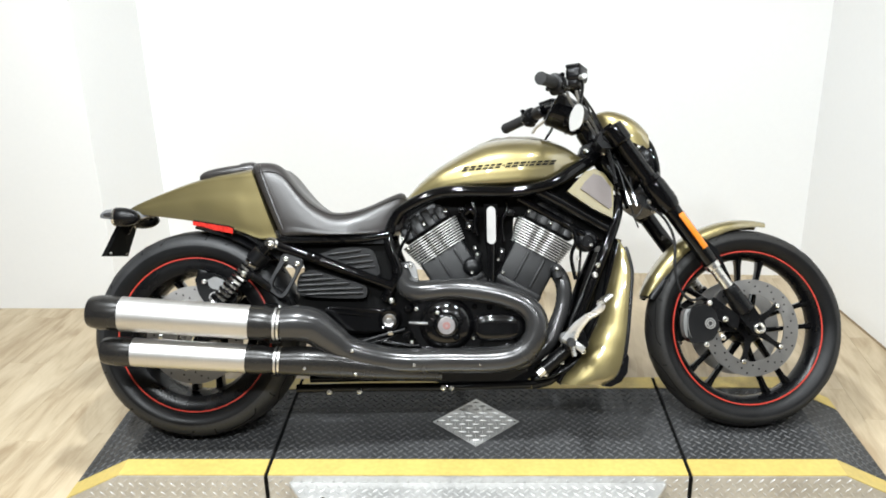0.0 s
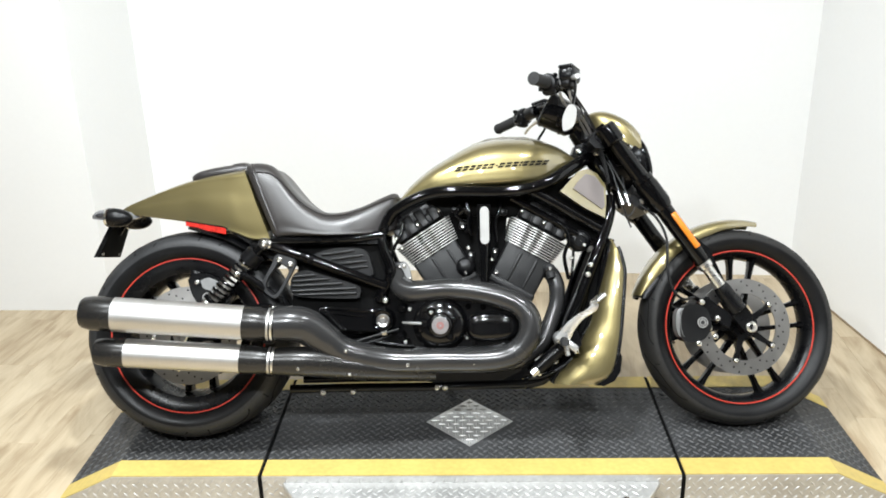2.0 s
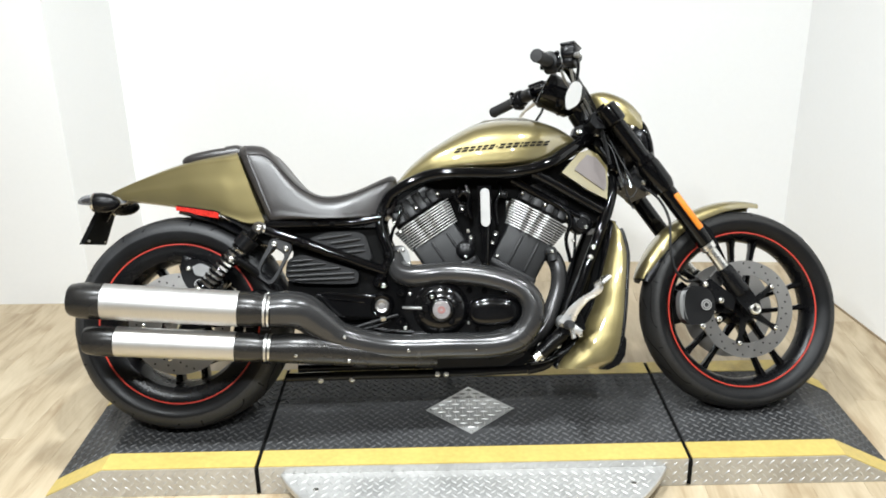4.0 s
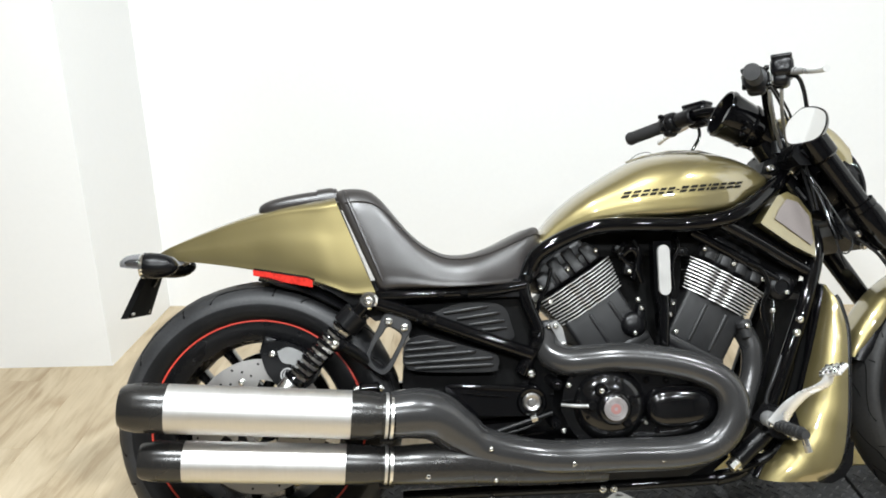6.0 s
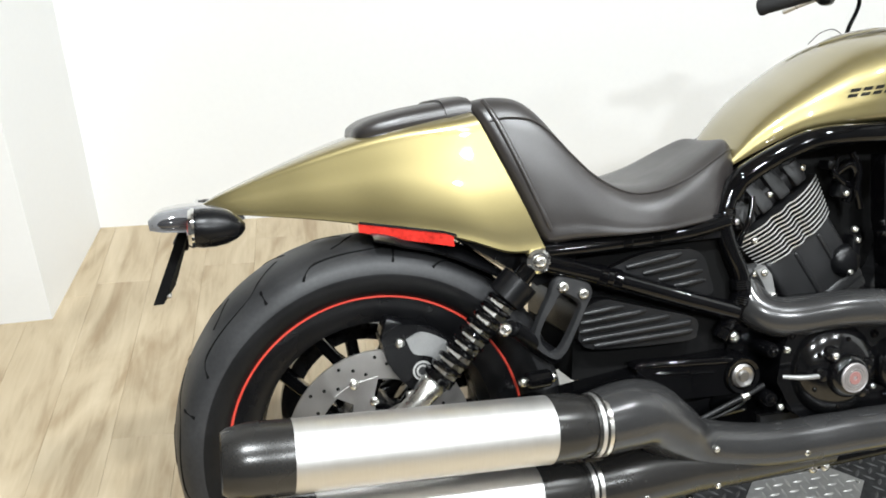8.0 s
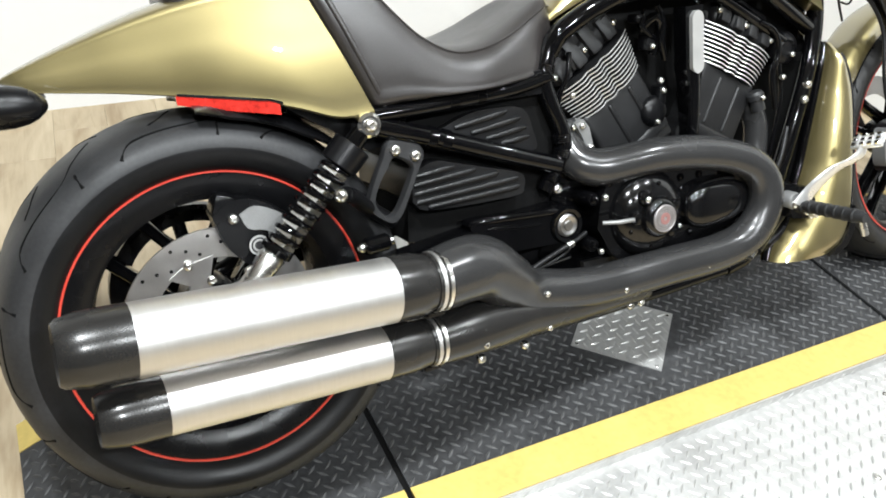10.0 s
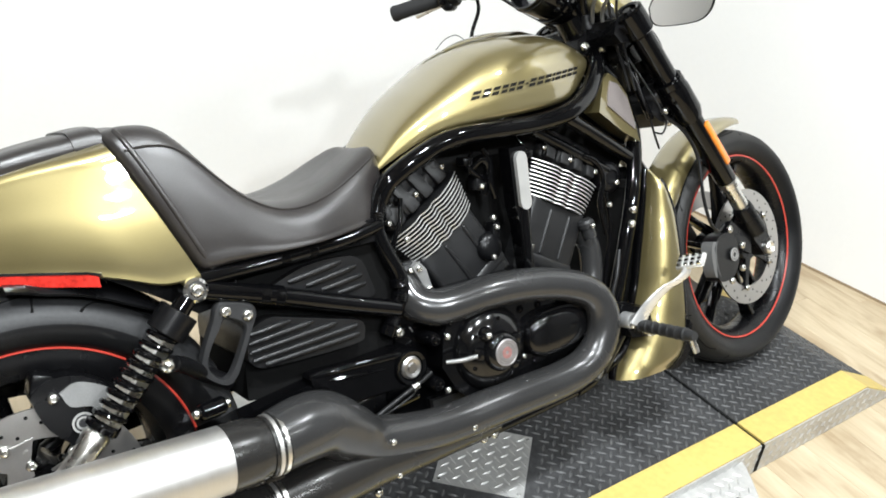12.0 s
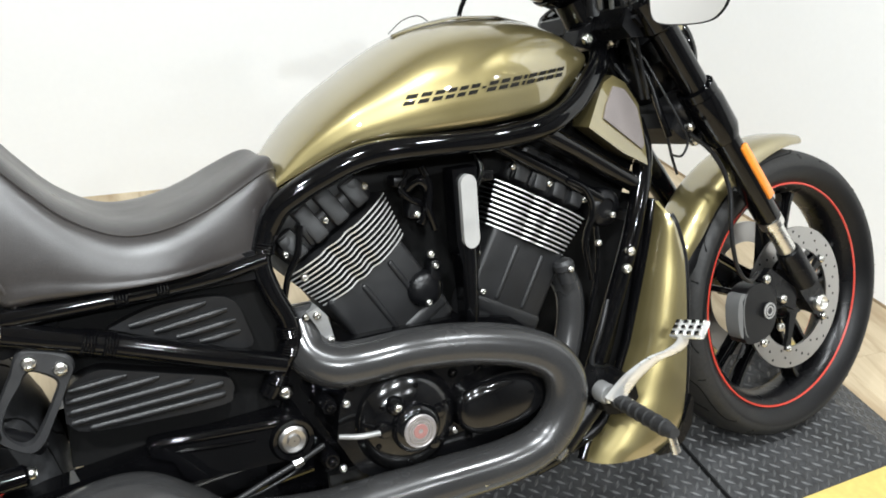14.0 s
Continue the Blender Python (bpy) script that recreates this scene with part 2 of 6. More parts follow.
def lathe(profile, centre, axis, seg=48, bm=None, closed=False, start=0.0, sweep=2 * math.pi):
    """Turns (along, radius) pairs round an axis through centre."""
    bm = bm or bmesh.new()
    axis = Vector(axis).normalized()
    side = axis.orthogonal().normalized() if abs(axis.y) < 0.99 else Vector((1, 0, 0))
    other = axis.cross(side)
    whole = sweep > 6.28
    rings = []
    for k in range(seg if whole else seg + 1):
        a = start + sweep * k / seg
        d = math.cos(a) * side + math.sin(a) * other
        rings.append([Vector(centre) + axis * h + d * r for h, r in profile])
    vs = [[bm.verts.new(p) for p in ring] for ring in rings]
    n = len(profile)
    for k in range(seg):
        a, b = vs[k], vs[(k + 1) % len(vs)]
        for i in range(n if closed else n - 1):
            j = (i + 1) % n
            bm.faces.new((a[i], a[j], b[j], b[i]))
    bmesh.ops.remove_doubles(bm, verts=bm.verts[:], dist=1e-5)
    return bm


def plate(outline, y0, y1, bevel=0.004, segs=2, bm=None, rounded=0):
    """A side outline (x, z) given thickness between y0 and y1, with rounded edges."""
    own = bmesh.new()
    if rounded:
        pts = list(outline) + [outline[0]]
        outline = [tuple(p) for p in smooth_path(pts, rounded * len(outline) + 1)[:-1]]
    rings = [[(x, y, z) for x, z in outline] for y in (y0, y1)]
    skin(own, rings)
    if bevel:
        edges = [e for e in own.edges if len(e.link_faces) == 2 and (e.calc_face_angle(0) > radians(50))]
        bmesh.ops.bevel(own, geom=edges, offset=bevel, segments=segs, affect="EDGES", profile=0.5, clamp_overlap=True)
    if bm is None:
        return own
    return joined(bm, own)


def joined(bm, other):
    me = bpy.data.meshes.new("scratch")
    other.to_mesh(me)
    other.free()
    bm.from_mesh(me)
    bpy.data.meshes.remove(me)
    return bm


def block(size, m, bevel=0.004, segs=2, bm=None):
    """A box with rounded edges at a pose."""
    own = bmesh.new()
    bmesh.ops.create_cube(own, size=1, matrix=Matrix.Diagonal((*size, 1)))
    if bevel:
        bmesh.ops.bevel(own, geom=own.edges[:], offset=bevel, segments=segs, affect="EDGES", profile=0.5, clamp_overlap=True)
    own.transform(m)
    return own if bm is None else joined(bm, own)


def bolt(parent, centre, r=0.007, axis=(0, -1, 0), h=0.006, material=None, name="bolt"):
    """A button-head bolt with a socket."""
    prof = [(-0.004, r * 0.8), (0, r), (h * 0.45, r), (h * 0.85, r * 0.8), (h, r * 0.5), (h * 0.55, r * 0.42), (h * 0.5, 0.0005)]
    return part(name, lathe(prof, centre, axis, 14), material or M["bolt"], parent)


def both(points):
    return [points, [(x, -y, z) for x, y, z in points]]


# ---- room ----
FLOOR = -0.09
TOP = 2.78


def wall(name, p, q, thick, label, z0=FLOOR, z1=TOP, material=None):
    """A wall whose seen face runs from p to q; its thickness lies on the right of that way."""
    a, b = Vector((*p, 0)), Vector((*q, 0))
    out = (b - a).normalized().cross(Vector((0, 0, 1))) * thick
    bm = bmesh.new()
    skin(bm, [[(*v.xy, z) for v in (a, b, b + out, a + out)] for z in (z0, z1)])
    return tagged(part(name, bm, material or M["wall"]), label, "wall", kind="structure")


A0, A1, A2, A3, A4 = (-4.0, 1.13), (-1.612, 1.085), (-1.54, 1.60), (1.52, 1.40), (2.14, -4.6)
wall("wall_north", A3, (-1.60, 1.604), 0.12, "white painted back wall behind the motorcycle")
bm = bmesh.new()
skin(bm, [[(*A1, z), (*A0, z), (-4.0, 1.75, z), (-1.52, 1.72, z)] for z in (FLOOR, TOP)])
tagged(part("wall_partition", bm, M["wall"], sharp=10), "white painted partition wall ending in a corner", "wall", kind="structure")
A5 = (1.737, -0.70)
wall("wall_east", A5, A3, 0.12, "white painted side wall with a dark gap at the floor")
# Unseen stretch beyond the white wall, darkened to cut its reflections.
wall("wall_southeast", A4, A5, 0.12, "unseen grey wall, added to close the room and darken reflections", material=M["dim_wall"])
wall("wall_south", (-4.0, -4.6), (2.14, -4.6), 0.12, "unseen grey wall, added to close the room and darken reflections", material=M["dim_wall"])
wall("wall_west", (-4.0, 1.13), (-4.0, -4.6), 0.12, "unseen grey wall, added to close the room and darken reflections", material=M["dim_wall"])
bm = bmesh.new()
SLAB = [(-4.12, -4.72), (2.28, -4.72), (1.64, 1.52), (-4.12, 1.87)]
skin(bm, [[(x, y, z) for x, y in SLAB] for z in (TOP, TOP + 0.1)])
tagged(part("ceiling", bm, M["ceiling"]), "unseen grey ceiling, toned for bounce light and reflections", "ceiling", kind="structure")
# dark gap at the foot of the side wall
wall("trim", (1.515 + 0.104 * 5.9, -4.5), (1.516, 1.395), 0.004, "thin dark gap along the foot of the wall", FLOOR, FLOOR + 0.008, M["gap"])

bm = bmesh.new()
skin(bm, [[(x, y, z) for x, y in SLAB] for z in (FLOOR - 0.1, FLOOR - 0.004)])
floor = tagged(part("floor", bm, M["gap"]), "light oak vinyl plank floor with long staggered boards", "floor", kind="structure")


def floor_planks():
    wide, long, gap = 0.152, 1.22, 0.0002
    bm = bmesh.new()
    skin(bm, [[(-wide / 2 + d, -long / 2 + d, z), (wide / 2 - d, -long / 2 + d, z), (wide / 2 - d, long / 2 - d, z), (-wide / 2 + d, long / 2 - d, z)]
              for z, d in ((-0.004, gap), (-0.0006, gap), (0.0, gap + 0.0006))])
    me = bpy.data.meshes.new("plank")
    bm.to_mesh(me)
    bm.free()
    me.materials.append(M["oak"])
    rng = random.Random(4)
    tilt = radians(-4.0)
    room = [Vector((*p, 0)) for p in ((-4.02, -4.62), (2.16, -4.62), (1.54, 1.42), (-4.02, 1.77))]
    sides = [(p, (q - p).normalized().cross(Vector((0, 0, 1)))) for p, q in zip(room, room[1:] + room[:1])]
    for col in range(-30, 20):
        off = rng.random() * long
        for row in range(-6, 4):
            u, v = col * wide, row * long + off
            x, y = u * math.cos(tilt) - v * math.sin(tilt), u * math.sin(tilt) + v * math.cos(tilt)
            m = pose(x, y, FLOOR, 0, 0, math.degrees(tilt) + (180 if rng.random() < 0.5 else 0))
            corners = [m @ Vector((cx * wide / 2, cy * long / 2, 0)) for cx in (-1, 1) for cy in (-1, 1)]
            over = [(p, n) for p, n in sides if max((c - p).dot(n) for c in corners) > 0]
            if any(min((c - p).dot(n) for c in corners) > -0.01 for p, n in over):
                continue
            mesh = me
            if over:
                cut = bmesh.new()
                cut.from_mesh(me)
                back = m.inverted()
                for p, n in over:
                    bmesh.ops.bisect_plane(cut, geom=cut.verts[:] + cut.edges[:] + cut.faces[:], plane_co=back @ Vector((p.x, p.y, FLOOR)), plane_no=back.to_3x3() @ n, clear_outer=True)
                mesh = bpy.data.meshes.new("plank")
                cut.to_mesh(mesh)
                cut.free()
                mesh.materials.append(M["oak"])
            ob = new("plank", mesh)
            ob.parent = floor
            ob.matrix_local = m


# ---- platform ----
def treads(region, pitch, z, slope=None, length=0.0128, width=0.0031, height=0.0024, turn=45, m=None):
    """Raised lozenges, alternately turned, over the points for which region(x, y) holds."""
    (x0, x1), (y0, y1), inside = region
    verts, faces = [], []
    for i in range(2 * int((x1 - x0) / pitch) + 2):
        for j in range(2 * int((y1 - y0) / pitch) + 2):
            if (i + j) % 2:
                continue
            x, y = x0 + i * pitch / 2, y0 + j * pitch / 2
            if x > x1 or y > y1 or not inside(x, y):
                continue
            a = radians(turn + 90 * (i % 2))
            c, s = math.cos(a), math.sin(a)
            n = len(verts)
            for u, v, h in ((length, 0, 0), (0.3 * length, width, 0), (-0.3 * length, width, 0), (-length, 0, 0), (-0.3 * length, -width, 0),
                            (0.3 * length, -width, 0), (0.5 * length, 0, height), (-0.5 * length, 0, height)):
                px, py = x + u * c - v * s, y + u * s + v * c
                verts.append((px, py, (slope(px) if slope else z) + h))
            for f in ((0, 1, 6), (1, 2, 7, 6), (2, 3, 7), (3, 4, 7), (4, 5, 6, 7), (5, 0, 6)):
                faces.append([n + k for k in f])
    bm = bmesh.new()
    vs = [bm.verts.new(m @ Vector(v) if m else v) for v in verts]
    for f in faces:
        bm.faces.new([vs[k] for k in f])
    return bm


platform = tagged(new("motorcycle_platform"), "low black tread plate display platform with yellow edges and sloping ends", "platform")
END, FLAT, SEAM = 1.235, 1.06, 0.618


def deck_height(x):
    return 0.0 if abs(x) < FLAT else -0.0855 * (abs(x) - FLAT) / (END - FLAT)


def outline(k, lift=0.0):
    if k == 0:
        return [(-SEAM + 0.006, FLOOR + 0.001), (SEAM - 0.006, FLOOR + 0.001), (SEAM - 0.006, lift), (-SEAM + 0.006, lift)]
    return [(k * END, FLOOR + 0.001), (k * END, FLOOR + 0.004 + lift), (k * FLAT, lift), (k * (SEAM + 0.006), lift), (k * (SEAM + 0.006), FLOOR + 0.001)]


for k, word in ((0, "flat black tread plate deck"), (-1, "black tread plate deck sloping to the floor"), (1, "black tread plate deck sloping to the floor")):
    deck = part("deck", plate(outline(k), -0.2095, 0.2045, 0.0015, 1), M["deck"], platform, word, 20)
    lo, hi = {0: (-SEAM + 0.015, SEAM - 0.01), -1: (-END + 0.01, -SEAM - 0.012), 1: (SEAM + 0.015, END - 0.01)}[k]
    tagged(part("tread", treads(((lo, hi), (-0.199, 0.195), lambda x, y: abs(x) + abs(y + 0.006) > 0.152 if abs(x) < 0.3 else True), 0.031, 0.0, deck_height), M["tread"], deck,
                "raised worn lozenge tread, highlight put into its paler colour", 60), kind="stuff")
    for y0, y1 in ((-0.2895, -0.2105), (0.2055, 0.278)):
        part("edge_strip", plate(outline(k, 0.0015), y0, y1, 0.0015, 1), M["yellow"], platform, "yellow painted safety edge", 20)
    for y0, y1 in ((-0.2935, -0.2900), (0.2785, 0.282)):
        skirt = part("skirt", plate(outline(k, -0.001), y0, y1, 0, 1), M["steel"], platform, "bare aluminium tread plate skirt", 20)
    up = Matrix(((1, 0, 0, 0), (0, 0, -1, -0.2935), (0, 1, 0, 0), (0, 0, 0, 1)))
    tagged(part("tread", treads(((lo, hi), (FLOOR + 0.012, -0.008), lambda x, y: y < deck_height(x) - 0.01), 0.031, 0.0, None, 0.0105, 0.0028, 0.0020, 45, up),
                M["steel_tread"], platform, "raised lozenge tread on the skirt", 60), kind="stuff")
for s in (-1, 1):
    part("seam", block((0.0118, 0.5795, 0.08), pose(s * SEAM, -0.0058, -0.044), 0), M["groove"], platform, "dark joint between deck sections")
dia = part("diamond_plate", plate([(-0.139, 0), (0, -0.139), (0.139, 0), (0, 0.139)], -0.0012, 0.0012, 0.0006, 1), M["steel"], platform, "bare aluminium tread plate diamond", 20)
dia.matrix_local = Matrix(((1, 0, 0, 0), (0, 0, 1, -0.006), (0, -1, 0, 0.0016), (0, 0, 0, 1)))
tagged(part("tread", treads(((-0.089, 0.09), (-0.089, 0.09), lambda x, y: True), 0.031, 0.003, height=0.0024, m=pose(0, -0.006, 0, 0, 0, 45)), M["steel_tread"], platform,
            "raised bright lozenge tread", 60), kind="stuff")
for x, y in ((0.124, 0), (-0.124, 0), (0, 0.124), (0, -0.124)):
    bolt(platform, (x, y - 0.006, 0.0028), 0.004, (0, 0, 1), 0.0015, name="rivet")

turntable = tagged(new("turntable"), "round aluminium tread plate turntable under the platform", "turntable")
part("disc", lathe([(-0.026, 0.0005), (-0.026, 0.622), (-0.003, 0.625), (0, 0.622), (0, 0.0005)], (0, 0, -0.022), (0, 0, 1), 96), M["steel"], turntable, sharp=30)
part("base", lathe([(0, 0.0005), (0, 0.48), (0.042, 0.48), (0.042, 0.0005)], (0, 0, FLOOR), (0, 0, 1), 64), M["satin"], turntable, "dark round base")
tagged(part("tread", treads(((-0.6, 0.6), (-0.61, -0.302), lambda x, y: x * x + y * y < 0.608 ** 2), 0.031, -0.022), M["steel_tread"], turntable,
            "raised bright lozenge tread", 60), kind="stuff")
for a in (-40, -65, -115, -140):
    bolt(turntable, (0.575 * math.cos(radians(a)), 0.575 * math.sin(radians(a)), -0.0215), 0.008, (0, 0, 1), 0.002, name="rivet")


# ---- motorcycle: x to its front, y to its left, z up, leaning on its stand ----
bike = tagged(new("motorcycle"), "olive gold and black cruiser motorcycle with twin silencers on its stand", "motorcycle")
bike.matrix_world = Matrix.Translation((0, -0.034, -0.013)) @ pose(0, 0, 0, 0, 0, 1.0) @ pose(0, 0, 0, -22.0)
RAKE, STEER = radians(34), radians(6.5)
HEAD = Vector((0.39, 0, 0.90))
turned = Matrix.Translation(HEAD) @ Matrix.Rotation(STEER, 4, Vector((-math.sin(RAKE), 0, math.cos(RAKE)))) @ Matrix.Translation(-HEAD)


def steered(ob):
    ob.matrix_local = turned
    return ob


def shell_ring(xt, zt, xb, zb, w, shape):
    """A ring in a slanting plane: shape holds (share of half width, share of height) from the top down one side."""
    half = [(-w * u, xb + (xt - xb) * v, zb + (zt - zb) * v) for u, v in shape]
    ring = [(x, y, z) for y, x, z in half]
    return ring + [(x, -y, z) for x, y, z in reversed(ring[1:])]


def shell(rows, shape, count, n_shape=22):
    shape = [tuple(p) for p in smooth_path(shape, n_shape)]
    return loft([shell_ring(*r, shape) for r in smooth_path(rows, count)])


# tank
TANK_ROWS = [(-0.222, 0.727, -0.216, 0.712, 0.080), (-0.174, 0.785, -0.172, 0.735, 0.097), (-0.128, 0.825, -0.125, 0.757, 0.117), (-0.082, 0.856, -0.08, 0.768, 0.133),
             (0.010, 0.907, 0.010, 0.773, 0.152), (0.083, 0.927, 0.083, 0.775, 0.156), (0.155, 0.931, 0.155, 0.779, 0.153), (0.227, 0.925, 0.222, 0.787, 0.138),
             (0.292, 0.903, 0.278, 0.812, 0.112), (0.336, 0.872, 0.330, 0.842, 0.080), (0.350, 0.860, 0.347, 0.852, 0.052)]
TANK_SHAPE = [(0, 1), (0.22, 0.988), (0.45, 0.945), (0.67, 0.865), (0.84, 0.735), (0.943, 0.56), (0.985, 0.36), (0.995, 0.18), (0.95, 0.0), (0.6, -0.04), (0.0, -0.05)]
tank = part("fuel_tank", shell(TANK_ROWS, TANK_SHAPE, 56, 40), M["gold"], bike, "olive gold metallic fuel tank cover", 50)


TANK_SMOOTH = smooth_path(TANK_ROWS, 200)
SIDE_SMOOTH = smooth_path(TANK_SHAPE, 160)
SIDE_SMOOTH = SIDE_SMOOTH[SIDE_SMOOTH[:, 1] >= 0.12][::-1]


def tank_side(x, z):
    """The tank's half width at a place on its side."""
    zt, zb, w = (np.interp(x, TANK_SMOOTH[:, 0], TANK_SMOOTH[:, k]) for k in (1, 3, 4))
    return w * np.interp((z - zb) / (zt - zb), SIDE_SMOOTH[:, 1], SIDE_SMOOTH[:, 0])


def tank_marking():
    """A row of plain slanting bars along the tank's side."""
    widths = [1.15, 1.1, 1.05, 0.95, 0.95, 1.05, 0.5, 1.1, 1.1, 1.1, 0.45, 1.1, 1.0, 1.15, 1.1]
    x, unit = -0.034, 0.0172
    for k, w in enumerate(widths):
        for low, tall in ((0.40, 0.62),) if k == 6 else ((0.0, 0.40), (0.60, 1.0)):
            bm = bmesh.new()
            grid = []
            for v in np.linspace(low, tall, 3):
                row = []
                for u in np.linspace(0, 1, 4):
                    px = x + u * unit * w * 0.84 + 0.010 * v
                    z = 0.8145 + 0.062 * (px + 0.036) + 0.0142 * v
                    row.append(bm.verts.new((px, -tank_side(px, z) - 0.0026, z)))
                grid.append(row)
            for a, b in zip(grid, grid[1:]):
                for i in range(3):
                    bm.faces.new((a[i], a[i + 1], b[i + 1], b[i]))
            part("marking", bm, M["mark"], tank, "dark marking bar")
        x += unit * w * 1.0 + 0.0022


tank_marking()
part("filler_panel", loft([[(x, w * math.sin(a), z + 0.004 * math.cos(a) - 0.02) for a in np.linspace(-math.pi / 2, math.pi / 2, 9)]
                           for x, z, w in ((0.02, 0.932, 0.004), (0.06, 0.944, 0.03), (0.12, 0.9535, 0.042), (0.19, 0.9515, 0.042), (0.25, 0.938, 0.03), (0.29, 0.925, 0.004))],
                          closed=False, caps=False), M["gold"], tank, "tank top panel")

part("tag_wire", tube([(0.035, 0.048, 0.918), (0.060, 0.050, 0.936), (0.083, 0.050, 0.943), (0.098, 0.050, 0.941), (0.112, 0.048, 0.930)], 0.0009, 24, 6), M["plastic"], tank, "thin wire loop on the tank top")

# tail
TAIL_ROWS = [(-1.112, 0.726, -1.100, 0.714, 0.010), (-1.075, 0.744, -1.066, 0.709, 0.034), (-0.982, 0.779, -0.955, 0.694, 0.066), (-0.90, 0.806, -0.865, 0.678, 0.093),
             (-0.82, 0.826, -0.785, 0.663, 0.121), (-0.755, 0.836, -0.712, 0.641, 0.143), (-0.72, 0.841, -0.650, 0.618, 0.156), (-0.688, 0.846, -0.596, 0.619, 0.165)]
TAIL_SHAPE = [(0, 1), (0.28, 1.0), (0.52, 0.988), (0.70, 0.948), (0.772, 0.895), (0.790, 0.845), (0.825, 0.75), (0.868, 0.63), (0.935, 0.46), (0.985, 0.25), (1.0, 0.08), (0.97, 0.0), (0.55, 0.06), (0.0, 0.1)]
tail = part("rear_cowl", shell(TAIL_ROWS, TAIL_SHAPE, 60, 44), M["gold"], bike, "olive gold pointed rear cowl", 40)

# seat
SEAT_ROWS = [(-0.685, 0.850, -0.588, 0.626, 0.142), (-0.675, 0.857, -0.582, 0.625, 0.150), (-0.645, 0.860, -0.568, 0.626, 0.156), (-0.608, 0.853, -0.545, 0.628, 0.160), (-0.578, 0.829, -0.52, 0.628, 0.163),
             (-0.54, 0.781, -0.49, 0.628, 0.166), (-0.50, 0.737, -0.46, 0.627, 0.168), (-0.446, 0.704, -0.42, 0.627, 0.168), (-0.39, 0.700, -0.38, 0.627, 0.164),
             (-0.33, 0.715, -0.332, 0.628, 0.150), (-0.27, 0.742, -0.280, 0.629, 0.131), (-0.232, 0.758, -0.245, 0.634, 0.111), (-0.215, 0.757, -0.223, 0.647, 0.094), (-0.209, 0.746, -0.213, 0.668, 0.078)]
SEAT_SHAPE = [(0, 0.975), (0.25, 0.985), (0.5, 1.0), (0.66, 0.985), (0.79, 0.91), (0.89, 0.76), (0.955, 0.54), (0.99, 0.3), (1.0, 0.12), (0.97, 0.0), (0.5, -0.03), (0, -0.03)]
seat = part("seat", shell(SEAT_ROWS, SEAT_SHAPE, 64, 40), M["leather"], bike, "black vinyl dished solo seat", 60)
seam = smooth_path([(r[2] + (r[0] - r[2]) * 0.86, -r[4] * 0.845, r[3] + (r[1] - r[3]) * 0.86) for r in SEAT_ROWS[1:]], 60)
part("seam", tube([tuple(p + np.array([0, -0.001, 0])) for p in seam], 0.0014, len(seam), 6), M["leather"], seat, "stitched seam")
welt = [(x + 0.010, y * 1.012, z + 0.001) for x, y, z in shell_ring(*SEAT_ROWS[1], [tuple(p) for p in smooth_path(SEAT_SHAPE[3:10], 30)])[:30]]
part("welt", tube(welt, 0.0046, 40, 10), M["leather"], seat, "raised welt along the seat's rear edge")
PAD_ROWS = [(-0.868, 0.817, -0.866, 0.811, 0.046), (-0.862, 0.830, -0.858, 0.810, 0.068), (-0.835, 0.843, -0.832, 0.813, 0.084), (-0.78, 0.854, -0.775, 0.820, 0.092), (-0.72, 0.861, -0.712, 0.826, 0.096), (-0.684, 0.865, -0.672, 0.827, 0.098)]
PAD_SHAPE = [(0, 1), (0.5, 0.985), (0.78, 0.93), (0.93, 0.75), (1.0, 0.42), (0.98, 0.1), (0.9, 0), (0, 0)]
pad = part("pillion_pad", shell(PAD_ROWS, PAD_SHAPE, 28, 26), M["leather"], bike, "slim black vinyl pillion pad", 60)
part("strap", shell([(-0.728, 0.8635, -0.720, 0.824, 0.0985), (-0.708, 0.866, -0.700, 0.825, 0.0998), (-0.692, 0.867, -0.682, 0.826, 0.1008)], PAD_SHAPE, 8, 26), M["leather"], pad, "black strap across the pad")


